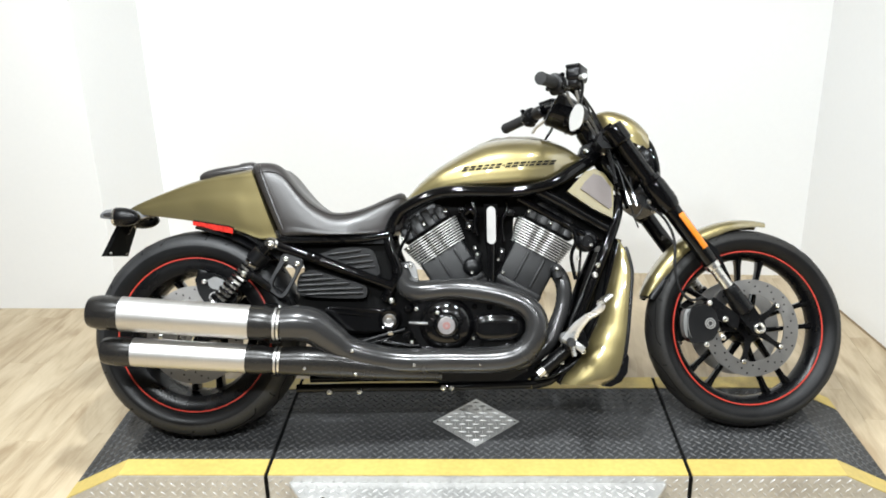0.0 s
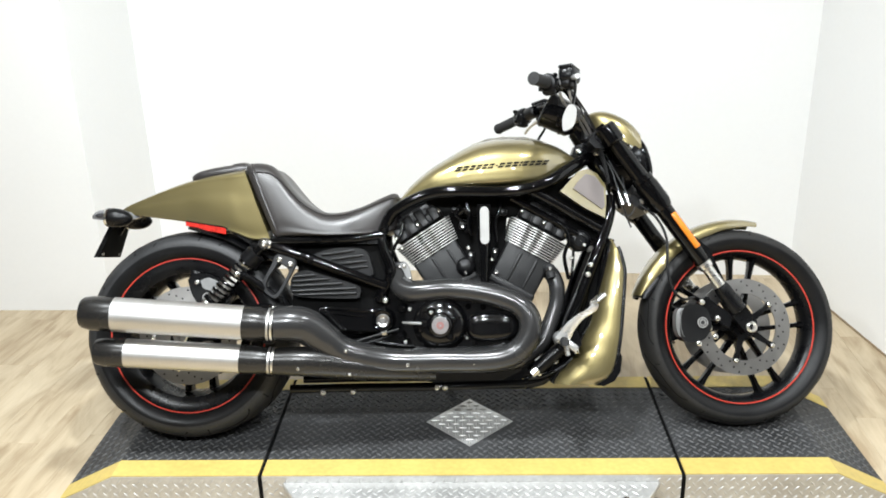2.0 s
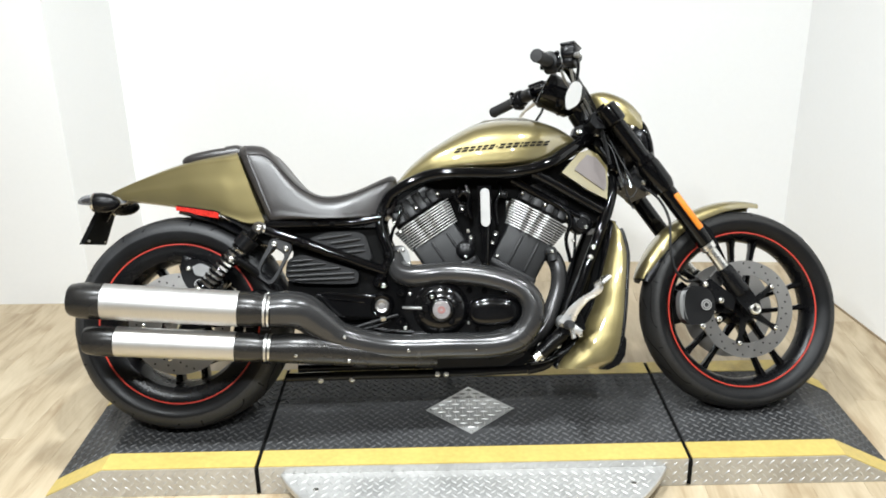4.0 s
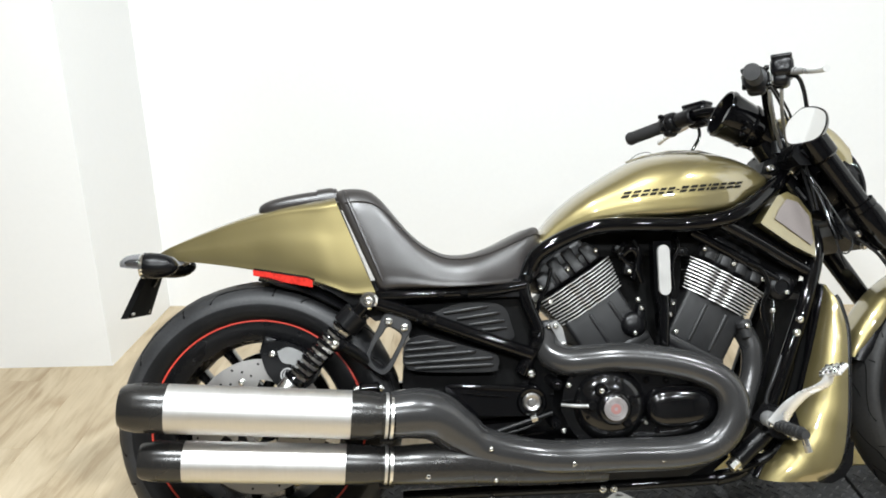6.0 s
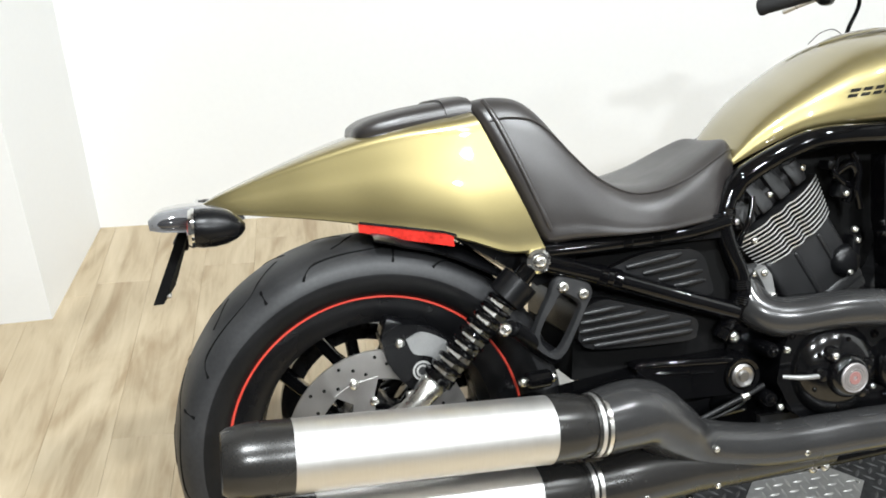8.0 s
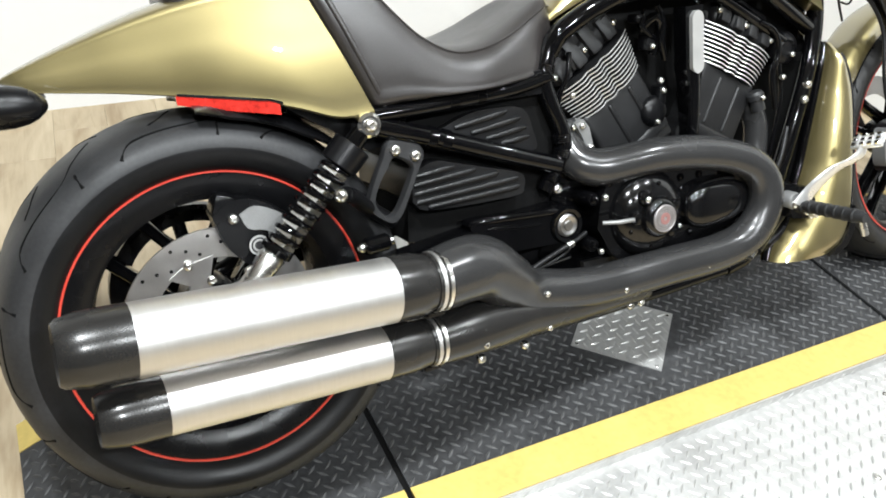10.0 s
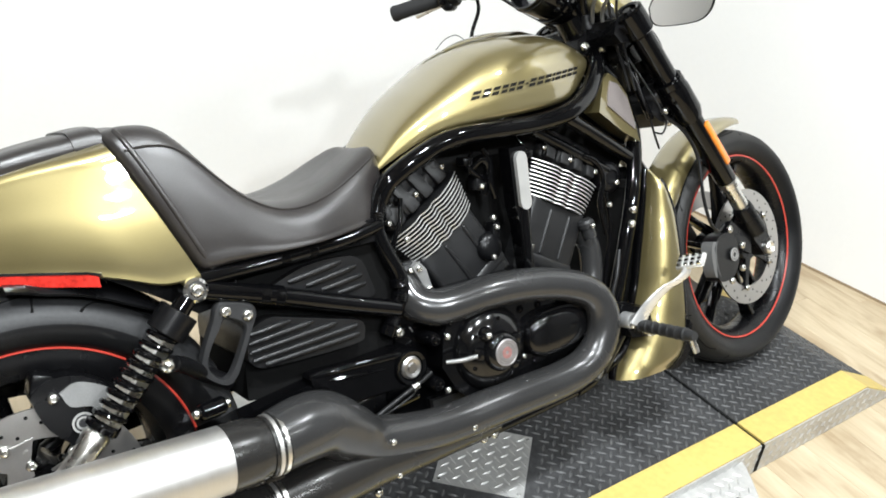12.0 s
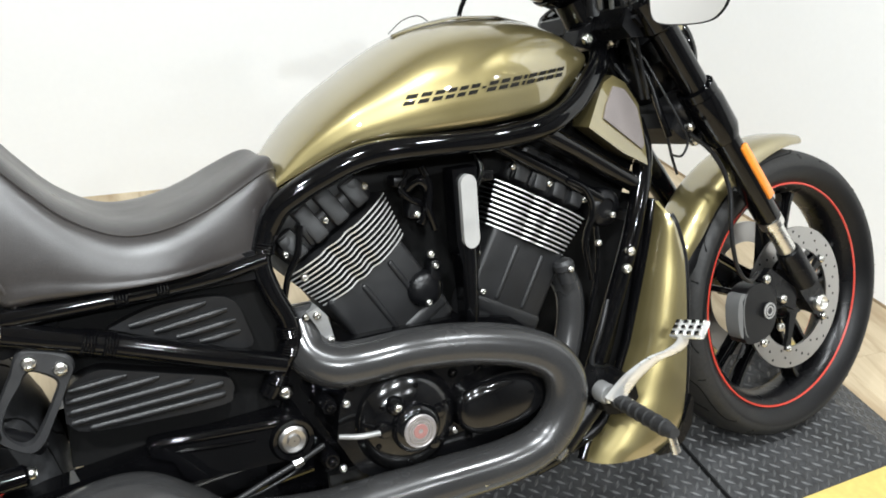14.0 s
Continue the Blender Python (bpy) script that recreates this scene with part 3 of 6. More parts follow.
# wheels
def wheel(name, c, tyre_prof, rim_half, spoke_turn, label, disc_r, disc_y, stout, m=None):
    cx, cz = c
    rim_prof = [(-rim_half, 0.243), (-rim_half - 0.001, 0.236), (-rim_half + 0.005, 0.216), (-rim_half + 0.016, 0.200), (-rim_half * 0.3, 0.189), (rim_half * 0.3, 0.189), (rim_half - 0.016, 0.200),
                (rim_half - 0.005, 0.216), (rim_half, 0.236), (rim_half, 0.243), (rim_half * 0.4, 0.226), (-rim_half * 0.4, 0.226)]
    if stout > 1:
        rim_prof = [(a, r - 0.006 if r < 0.22 else r) for a, r in rim_prof]
    if stout < 1:
        rim_prof = [(a, {0.216: 0.228, 0.200: 0.221, 0.189: 0.215}[r] if r < 0.22 else r) for a, r in rim_prof]
    w = part(name, lathe(rim_prof, (cx, 0, cz), (0, 1, 0), 96, closed=True), M["satin"], bike, label, 30)
    if m:
        w.matrix_local = m
    full = [(-a, r) for a, r in tyre_prof] + [(a, r) for a, r in reversed(tyre_prof[:-1])]
    full = [tuple(p) for p in smooth_path(full, 41)]
    own = lathe(full, (cx, 0, cz), (0, 1, 0), 128)
    edge = tyre_prof[3][1] - 0.004
    for f in own.faces:
        mid = f.calc_center_median()
        if math.hypot(mid.x - cx, mid.z - cz) < edge:
            f.material_index = 1
    part("tyre", own, [M["rubber"] if stout > 1 else M["front_rubber"], M["sidewall"]], w, "black rubber tyre with worn grey tread", 60)
    for s in (-1, 1):
        prof = [(s * (rim_half + 0.0005), 0.2368), (s * (rim_half + 0.0032), 0.2381), (s * (rim_half + 0.0032), 0.2405), (s * (rim_half + 0.0005), 0.2417)]
        part("pinstripe", lathe(prof, (cx, 0, cz), (0, 1, 0), 128, closed=True), M["red"], w, "red rim pinstripe")
    part("hub", lathe([(-0.07, 0.0005), (-0.07, 0.035), (-0.055, 0.045), (-0.03, 0.05), (0.03, 0.05), (0.055, 0.045), (0.07, 0.035), (0.07, 0.0005)], (cx, 0, cz), (0, 1, 0), 32), M["satin"], w)
    for k in range(5):
        for s in (-1, 1):
            a = radians(spoke_turn + 72 * k)
            d, n = Vector((math.cos(a), 0, math.sin(a))), Vector((-math.sin(a), 0, math.cos(a)))
            rings = []
            for t, wid, dep in ((0.0, 0.013, 0.030), (0.25, 0.0115, 0.024), (0.6, 0.0095, 0.020), (0.85, 0.011, 0.022), (1.0, 0.017, 0.027)):
                p = Vector((cx, 0, cz)) + d * (0.040 + t * (0.158 if stout > 1 else 0.180)) + n * s * ((0.034 + 0.006 * t) if stout > 1 else (0.018 + 0.019 * t))
                rings.append([p + n * (wid * (1.05 if stout > 1 else 0.72) * math.copysign(abs(math.cos(q)) ** 0.6, math.cos(q))) + Vector((0, dep * stout * math.copysign(abs(math.sin(q)) ** 0.6, math.sin(q)), 0))
                              for q in (2 * math.pi * (i + 0.5) / 12 for i in range(12))])
            part("spoke", loft(rings), M["gloss"], w)
    disc = part("brake_disc", lathe([(-0.0025, 0.105), (-0.0025, disc_r), (0.0025, disc_r), (0.0025, 0.105)], (cx, disc_y, cz), (0, 1, 0), 96, closed=True), M["disc"], w, "drilled steel brake disc", 30)
    holes = bmesh.new()
    for k in range(44):
        a = 2 * math.pi * k / 44
        r = (0.116, 0.129, 0.141)[k % 3]
        lathe([(-0.0004, 0.0035), (0, 0.0028), (0, 0.0003)], (cx + r * math.cos(a), disc_y - 0.0026, cz + r * math.sin(a)), (0, -1, 0), 8, holes)
    tagged(part("drilled_hole", holes, M["groove"], disc, "small drilled holes"), kind="stuff")
    spider = bmesh.new()
    for k in range(5):
        a = radians(20 + 72 * k)
        out = [(-0.012, 0.03), (0.012, 0.03), (0.006, 0.085), (0.011, 0.112), (-0.011, 0.112), (-0.006, 0.085)]
        if stout > 1:
            out = [(-0.030, 0.045), (0.012, 0.052), (0.020, 0.075), (0.040, 0.102), (-0.006, 0.110), (-0.036, 0.104), (-0.014, 0.078), (-0.024, 0.062)]
        pts = [(cx + u * math.cos(a) - v * math.sin(a), cz + u * math.sin(a) + v * math.cos(a)) for u, v in out]
        plate(pts, disc_y - 0.005, disc_y + 0.004, 0.0, 1, spider)
    part("disc_carrier", spider, M["disc"] if stout > 1 else M["satin"], disc, "disc carrier arms")
    for k in range(5):
        a = radians(20 + 72 * k)
        bolt(disc, (cx - 0.108 * math.sin(a), disc_y - 0.005, cz + 0.108 * math.cos(a)), 0.008)
    return w


FRONT, REAR = (0.853, 0.317), (-0.870, 0.326)
rear_tyre = [(0.100, 0.240), (0.112, 0.250), (0.121, 0.266), (0.1225, 0.281), (0.116, 0.297), (0.098, 0.312), (0.063, 0.3215), (0.024, 0.3255), (0.0, 0.326)]
front_tyre = [(0.044, 0.240), (0.055, 0.250), (0.064, 0.265), (0.067, 0.279), (0.062, 0.291), (0.048, 0.301), (0.028, 0.3075), (0.010, 0.3100), (0.0, 0.3105)]
rear = wheel("rear_wheel", REAR, rear_tyre, 0.100, 58, "black cast rear wheel with red pinstripe", 0.152, -0.098, 1.45)
front = wheel("front_wheel", FRONT, front_tyre, 0.045, 82, "black cast front wheel with red pinstripe", 0.150, -0.066, 0.82, turned)
part("brake_disc", lathe([(-0.0025, 0.105), (-0.0025, 0.150), (0.0025, 0.150), (0.0025, 0.105)], (FRONT[0], 0.066, FRONT[1]), (0, 1, 0), 96, closed=True), M["disc"], front, "drilled steel brake disc", 30)


def tyre_grooves(w, c, prof, count, width):
    """Rain grooves in the tread: each runs out from the crown, along the shoulder and off its edge, with a dimple beside it."""
    outer = sorted(prof[4:])
    ax, rr = [p[0] for p in outer], [p[1] for p in outer]
    reach = prof[4][0]
    for s in (-1, 1):
        for k in range(count):
            base = 2 * math.pi * (k + (0.5 if s > 0 else 0)) / count
            for line in ([(0.10, -0.10), (0.30, -0.04), (0.55, 0.03), (0.72, 0.08), (0.80, 0.16), (0.82, 0.30), (0.84, 0.42), (0.90, 0.48), (1.0, 0.52)],
                         [(0.05, 0.20), (0.25, 0.24), (0.45, 0.28), (0.58, 0.33)], [(0.80, 0.03), (0.90, 0.035), (1.0, 0.04)]):
                pts = []
                for a, ang in smooth_path(line, 18):
                    r = float(np.interp(a * reach, ax, rr)) - 0.55 * width
                    pts.append((c[0] + r * math.cos(base + ang), s * a * reach, c[1] + r * math.sin(base + ang)))
                part("tread_groove", tube(pts, width, 18, 6), M["groove"], w)


tyre_grooves(rear, REAR, rear_tyre, 9, 0.0030)
tyre_grooves(front, FRONT, front_tyre, 9, 0.0022)
pulley = part("belt_pulley", lathe([(-0.012, 0.122), (-0.012, 0.142), (-0.004, 0.150), (0.022, 0.150), (0.026, 0.142), (0.026, 0.122)], (REAR[0], 0.106, REAR[1]), (0, 1, 0), 48, closed=True), M["satin"], rear, "black belt pulley")
for k in range(5):
    q = radians(24 + 72 * k)
    part("pulley_arm", tube([(REAR[0] + r * math.cos(q), 0.106, REAR[1] + r * math.sin(q)) for r in (0.03, 0.126)], 0.012, seg=10), M["satin"], pulley)


# fenders
def arc_fender(name, c, a0, a1, radius, half, drop, material, label, m=None, taper=0.3):
    rings = []
    for u in np.linspace(0, 1, 30):
        a = radians(a0 + (a1 - a0) * u)
        wide = half * (1 - taper * max(0, 1 - u / 0.3) ** 2) * (1 - 0.8 * taper * max(0, (u - 0.72) / 0.28) ** 2)
        low = drop * (0.45 + 0.55 * min(1, u / 0.35)) * (1 - 0.5 * max(0, (u - 0.8) / 0.2))
        outer, inner = [], []
        for q in np.linspace(-1, 1, 15):
            y = wide * math.copysign(1 - (1 - abs(q)) ** 1.5, q)
            r = radius - low * abs(q) ** 3.0
            outer.append((c[0] + r * math.cos(a), y, c[1] + r * math.sin(a)))
            inner.append((c[0] + (r - 0.004) * math.cos(a), y * 0.965, c[1] + (r - 0.004) * math.sin(a)))
        rings.append(outer + inner[::-1])
    ob = part(name, loft(rings), material, bike, label, 50)
    if m:
        ob.matrix_local = m
    return ob


fender = arc_fender("front_fender", FRONT, 77, 162, 0.343, 0.056, 0.036, M["gold"], "olive gold short front fender", turned)
# Black arc set inside the fender, along its lower rear edge.
arc_fender("fender_black_edge", FRONT, 112, 163, 0.3375, 0.0550, 0.046, M["satin"], "black lower edge inside the front fender", turned, 0.1)
part("fender_bracket", plate([(0.655, 0.575), (0.70, 0.60), (0.745, 0.56), (0.80, 0.43), (0.785, 0.42), (0.72, 0.53)], -0.098, -0.086, 0.003), M["satin"], fender, "black fender stay")
bolt(fender, (0.742, -0.099, 0.490))
bolt(fender, (0.772, -0.099, 0.452))
arc_fender("inner_fender", (REAR[0], REAR[1] + 0.008), 42, 88, 0.335, 0.128, 0.02, M["satin"], "black inner rear fender", None, 0.0)

# side reflector and tail light
part("side_reflector", loft([[(x, y + 0.004, z), (x, y - 0.003, z), (x, y - 0.003, z - h), (x, y + 0.004, z - h)] for x, y, z, h in
                             ((-0.876, -0.0915, 0.681, 0.013), (-0.80, -0.1195, 0.668, 0.018), (-0.750, -0.1375, 0.659, 0.019), (-0.737, -0.141, 0.653, 0.016))]),
     M["red_lens"], bike, "red side reflector")
part("reflector_frame", loft([[(x, y + 0.006, z + 0.003), (x, y - 0.0015, z + 0.003), (x, y - 0.0045, z - 0.0005), (x, y + 0.006, z - 0.0005)] for x, y, z in
                              ((-0.874, -0.0915, 0.6815), (-0.80, -0.1195, 0.6685), (-0.750, -0.1375, 0.6595), (-0.733, -0.1425, 0.6535), (-0.728, -0.143, 0.640))]),
     M["satin"], bike, "black reflector frame")
tail_unit = part("tail_light", shell([(-1.190, 0.714, -1.188, 0.698, 0.05), (-1.17, 0.726, -1.165, 0.694, 0.062), (-1.12, 0.729, -1.115, 0.690, 0.058), (-1.08, 0.722, -1.07, 0.694, 0.045), (-1.05, 0.712, -1.045, 0.700, 0.03)],
                                     PAD_SHAPE, 20, 22), M["smoked"], bike, "smoked grey tail light housing")
part("tail_lens", shell([(-1.184, 0.713, -1.183, 0.702, 0.054), (-1.165, 0.719, -1.162, 0.700, 0.0655), (-1.135, 0.719, -1.132, 0.699, 0.0635), (-1.122, 0.714, -1.121, 0.703, 0.058)], PAD_SHAPE, 14, 22), M["gauge"], tail_unit, "dark smoked lens")
for s in (-1, 1):
    sig = part("turn_signal", lathe([(-0.041, 0.0005), (-0.041, 0.023), (-0.036, 0.0285), (-0.026, 0.0300), (-0.008, 0.0290), (0.010, 0.0252), (0.023, 0.0190), (0.032, 0.0115), (0.0365, 0.005), (0.037, 0.0005)],
                                    (-1.083, s * 0.085, 0.697), (1, 0, -0.06), 28), M["satin"], bike, "black bullet turn signal")
    part("lens_ring", lathe([(-0.045, 0.022), (-0.046, 0.027), (-0.041, 0.0305), (-0.037, 0.0295)], (-1.083, s * 0.085, 0.697), (1, 0, -0.06), 28), M["chrome"], sig, "bright lens ring")
    part("lens", lathe([(-0.050, 0.0005), (-0.048, 0.012), (-0.042, 0.024)], (-1.083, s * 0.085, 0.697), (1, 0, -0.06), 24), M["red_lens"], sig, "red lens")
    part("stalk", tube([(-1.085, s * 0.07, 0.70), (-1.09, s * 0.03, 0.703)], 0.008), M["satin"], sig)
holder = bmesh.new()
skin(holder, [[(-1.150 + d, 0.0, 0.688), (-1.150 + d, 0.125, 0.688), (-1.192 + d, 0.142, 0.578), (-1.201 + d, -0.015, 0.576)] for d in (0.0, 0.016)])
holder = part("plate_holder", holder, M["groove"], bike, "black number plate holder without a plate")
part("arm", tube([(-1.11, 0.05, 0.70), (-1.135, 0.06, 0.685), (-1.155, 0.065, 0.655)], 0.014), M["satin"], holder)
for y, z in ((0.0, 0.586), (0.125, 0.588), (0.055, 0.672)):
    bolt(holder, (-1.132 - (0.688 - z) * 0.43, y, z), 0.005, (1, 0, -0.4), 0.003)


# frame
frame_part = part("frame", tube([(0.365, 0, 0.955), (0.42, 0, 0.86), (0.475, 0, 0.775)], 0.034, seg=24), M["gloss"], bike, "gloss black tubular frame")
TUBES = {
    "upper_rail": ([(-0.245, -0.118, 0.664), (-0.228, -0.125, 0.692), (-0.205, -0.130, 0.708), (-0.166, -0.137, 0.728), (-0.115, -0.143, 0.747), (-0.063, -0.147, 0.754), (0.02, -0.148, 0.753), (0.109, -0.147, 0.751),
                    (0.194, -0.152, 0.760), (0.256, -0.140, 0.781), (0.305, -0.118, 0.811), (0.354, -0.084, 0.840), (0.395, -0.035, 0.864)], 0.0185),
    "rear_tube": ([(-0.235, -0.122, 0.690), (-0.252, -0.122, 0.655), (-0.262, -0.125, 0.62), (-0.253, -0.130, 0.576), (-0.236, -0.132, 0.532), (-0.234, -0.132, 0.498), (-0.249, -0.132, 0.472), (-0.276, -0.13, 0.425)], 0.0155),
    "seat_rail": ([(-0.602, -0.150, 0.613), (-0.48, -0.146, 0.613), (-0.342, -0.14, 0.616), (-0.258, -0.13, 0.626)], 0.0125),
    "seat_strut": ([(-0.60, -0.153, 0.598), (-0.481, -0.148, 0.556), (-0.343, -0.142, 0.503), (-0.250, -0.135, 0.468)], 0.0165),
    "down_tube": ([(0.452, -0.055, 0.735), (0.445, -0.085, 0.675), (0.405, -0.110, 0.57), (0.360, -0.118, 0.462), (0.310, -0.118, 0.336), (0.262, -0.115, 0.225), (0.23, -0.112, 0.178), (0.17, -0.112, 0.162)], 0.0175),
    "neck_brace": ([(0.20, -0.135, 0.752), (0.284, -0.118, 0.708), (0.36, -0.105, 0.664), (0.435, -0.09, 0.622)], 0.0165),
    "engine_brace": ([(0.14, -0.10, 0.735), (0.25, -0.095, 0.672), (0.345, -0.09, 0.615)], 0.0125),
    "lower_rail": ([(-0.551, -0.115, 0.157), (-0.42, -0.115, 0.158), (-0.263, -0.115, 0.158), (-0.073, -0.115, 0.157), (0.17, -0.112, 0.162)], 0.0135),
}
for name, (pts, r) in TUBES.items():
    for side in both(pts):
        part(name, tube(side, r), M["gloss"], frame_part)
for x, y, z, r in ((-0.61, -0.165, 0.604, 0.0135), (-0.253, -0.128, 0.424, 0.011)):
    part("washer", lathe([(-0.02, 0.0005), (-0.02, r * 1.35), (0.0, r * 1.35), (0.002, r * 1.2)], (x, y, z), (0, -1, 0), 24), M["chrome"], frame_part)
    bolt(frame_part, (x, y - 0.004, z), r, h=0.010)
for x, y, z in ((-0.445, -0.147, 0.15), (-0.353, -0.147, 0.15), (-0.10, -0.134, 0.157), (-0.074, -0.134, 0.157), (0.377, -0.130, 0.523), (0.368, -0.130, 0.493)):
    bolt(frame_part, (x, y, z), 0.009, h=0.009)

for c, way, r in (((-0.452, -0.1455, 0.6135), (1, 0, 0.02), 0.0125), ((-0.40, -0.143, 0.6145), (1, 0, 0.02), 0.0125), ((-0.475, -0.1478, 0.5540), (1, 0.04, -0.37), 0.0165), ((-0.50, -0.1488, 0.563), (1, 0.04, -0.37), 0.0165),
                  ((-0.2365, -0.132, 0.515), (0.02, 0, -1), 0.0155), ((-0.2385, -0.132, 0.488), (-0.3, 0, -1), 0.0155), ((-0.262, -0.131, 0.448), (-0.5, 0, -1), 0.0155), ((-0.2555, -0.123, 0.640), (-0.25, 0, -1), 0.0155)):
    bead = [(-0.009, r - 0.001)] + [(-0.008 + 0.002 * i, r + (0.0022 if i % 2 else 0.0008)) for i in range(9)] + [(0.009, r - 0.001)]
    part("weld", lathe(bead, c, way, 24), M["gloss"], frame_part)

# engine
engine = part("engine", plate([(-0.29, 0.30), (-0.25, 0.20), (-0.1, 0.168), (0.15, 0.17), (0.20, 0.21), (0.215, 0.31), (0.20, 0.40), (0.14, 0.45), (0.045, 0.47), (-0.10, 0.475), (-0.235, 0.475), (-0.25, 0.42)], -0.118, 0.118, 0.02, 3),
              M["gloss"], bike, "black liquid-cooled v-twin engine")
part("clutch_cover", plate([(-0.195, 0.345), (-0.175, 0.415), (-0.11, 0.448), (-0.02, 0.445), (0.06, 0.425), (0.15, 0.40), (0.178, 0.35), (0.16, 0.30), (0.07, 0.272), (-0.05, 0.262), (-0.15, 0.275)], -0.172, -0.12, 0.014, 4, rounded=4),
     M["cover"], engine, "gloss black clutch cover", 60)
derby = part("derby_cover", lathe([(-0.04, 0.084), (0.0, 0.083), (0.012, 0.078), (0.026, 0.064), (0.034, 0.045), (0.036, 0.028), (0.036, 0.0005)], (-0.084, -0.17, 0.352), (0, -1, 0), 64), M["cover"], bike, "domed gloss black round engine cover", 50)
part("boss", lathe([(0, 0.038), (0.010, 0.038), (0.018, 0.033), (0.021, 0.028), (0.021, 0.0005)], (-0.084, -0.203, 0.352), (0, -1, 0), 40), M["cover"], derby)
for dx, dz, r in ((-0.026, 0.038, 0.013), (-0.047, 0.006, 0.012), (0.040, 0.014, 0.010), (0.028, -0.034, 0.010)):
    part("knob_lobe", lathe([(-0.012, r * 1.25), (0.006, r * 1.1), (0.011, r * 0.8), (0.012, 0.0005)], (-0.084 + dx, -0.200, 0.352 + dz), (0, -1, 0), 18), M["cover"], derby)
bolt(derby, (-0.110, -0.211, 0.390), 0.0065)
part("medallion", lathe([(0, 0.0255), (0.003, 0.0255), (0.0042, 0.0240), (0.0034, 0.0232), (0.0034, 0.0005)], (-0.084, -0.2235, 0.352), (0, -1, 0), 40), M["medallion"], derby, "round machined medallion")
for r0, r1 in ((0.0185, 0.0198), (0.0140, 0.0150)):
    part("medallion_groove", lathe([(0, r0), (0.0007, r0 + 0.0003), (0.0007, r1 - 0.0003), (0, r1)], (-0.084, -0.2269, 0.352), (0, -1, 0), 32), M["disc"], derby)
part("medallion_ring", lathe([(0, 0.0035), (0.0008, 0.004), (0.0008, 0.0108), (0, 0.0112)], (-0.084, -0.2269, 0.352), (0, -1, 0), 32), M["faded_red"], derby, "small faded red ring")
part("cable_end", tube([(-0.196, -0.190, 0.360), (-0.170, -0.204, 0.359), (-0.140, -0.208, 0.358)], [0.0036, 0.0042, 0.0042]), M["grey_metal"], derby, "grey cable end")
part("oval_cover", plate([(-0.006, 0.345), (0.02, 0.382), (0.085, 0.390), (0.145, 0.376), (0.165, 0.345), (0.140, 0.314), (0.08, 0.303), (0.02, 0.310)], -0.190, -0.160, 0.006, 2, rounded=5), M["cover"], engine, "gloss black oval cover", 60)
part("cover_bulge", loft([[(0.074 + k * 0.079 * math.copysign(abs(math.cos(q)) ** 0.75, math.cos(q)), -0.186 - h, 0.3425 + k * 0.044 * math.copysign(abs(math.sin(q)) ** 0.75, math.sin(q)) * (1 - 0.10 * math.cos(q))) for q in (2 * math.pi * i / 36 for i in range(36))]
                          for k, h in ((1.0, 0.0), (0.985, 0.005), (0.93, 0.011), (0.82, 0.016), (0.64, 0.0195), (0.4, 0.0215), (0.15, 0.022))]), M["cover"], engine, "bulged gloss black oval cover", 60)
for x, z in ((-0.175, 0.40), (-0.19, 0.30), (-0.10, 0.255), (0.03, 0.42), (0.085, 0.42), (0.165, 0.38), (0.16, 0.31), (-0.005, 0.31)):
    bolt(engine, (x, -0.172, z), 0.0065)
part("sump", plate([(-0.20, 0.215), (-0.15, 0.176), (0.10, 0.176), (0.16, 0.205), (0.15, 0.26), (-0.2, 0.27)], -0.13, 0.13, 0.012, 2), M["matte"], engine)
for x, z, r in ((-0.20, 0.40, 0.007), (-0.205, 0.315, 0.007), (0.0, 0.405, 0.006), (0.045, 0.402, 0.006), (0.10, 0.398, 0.006), (0.125, 0.30, 0.006), (0.02, 0.292, 0.006), (-0.165, 0.425, 0.006)):
    part("boss", lathe([(-0.05, r * 1.9), (0, r * 1.9), (0.004, r * 1.5), (0.004, 0.0005)], (x, -0.168, z), (0, -1, 0), 16), M["gloss"], engine)
    bolt(engine, (x, -0.172, z), r, material=M["gloss"])
# Added gloss studs, no real bolts: their dots imitate lamp glints.
for k in range(6):
    q = radians(20 + 60 * k)
    bolt(derby, (-0.084 + 0.060 * math.cos(q), -0.197, 0.352 + 0.060 * math.sin(q)), 0.0042, (0.3 * math.cos(q), -1, 0.3 * math.sin(q)), 0.004, M["gloss"])


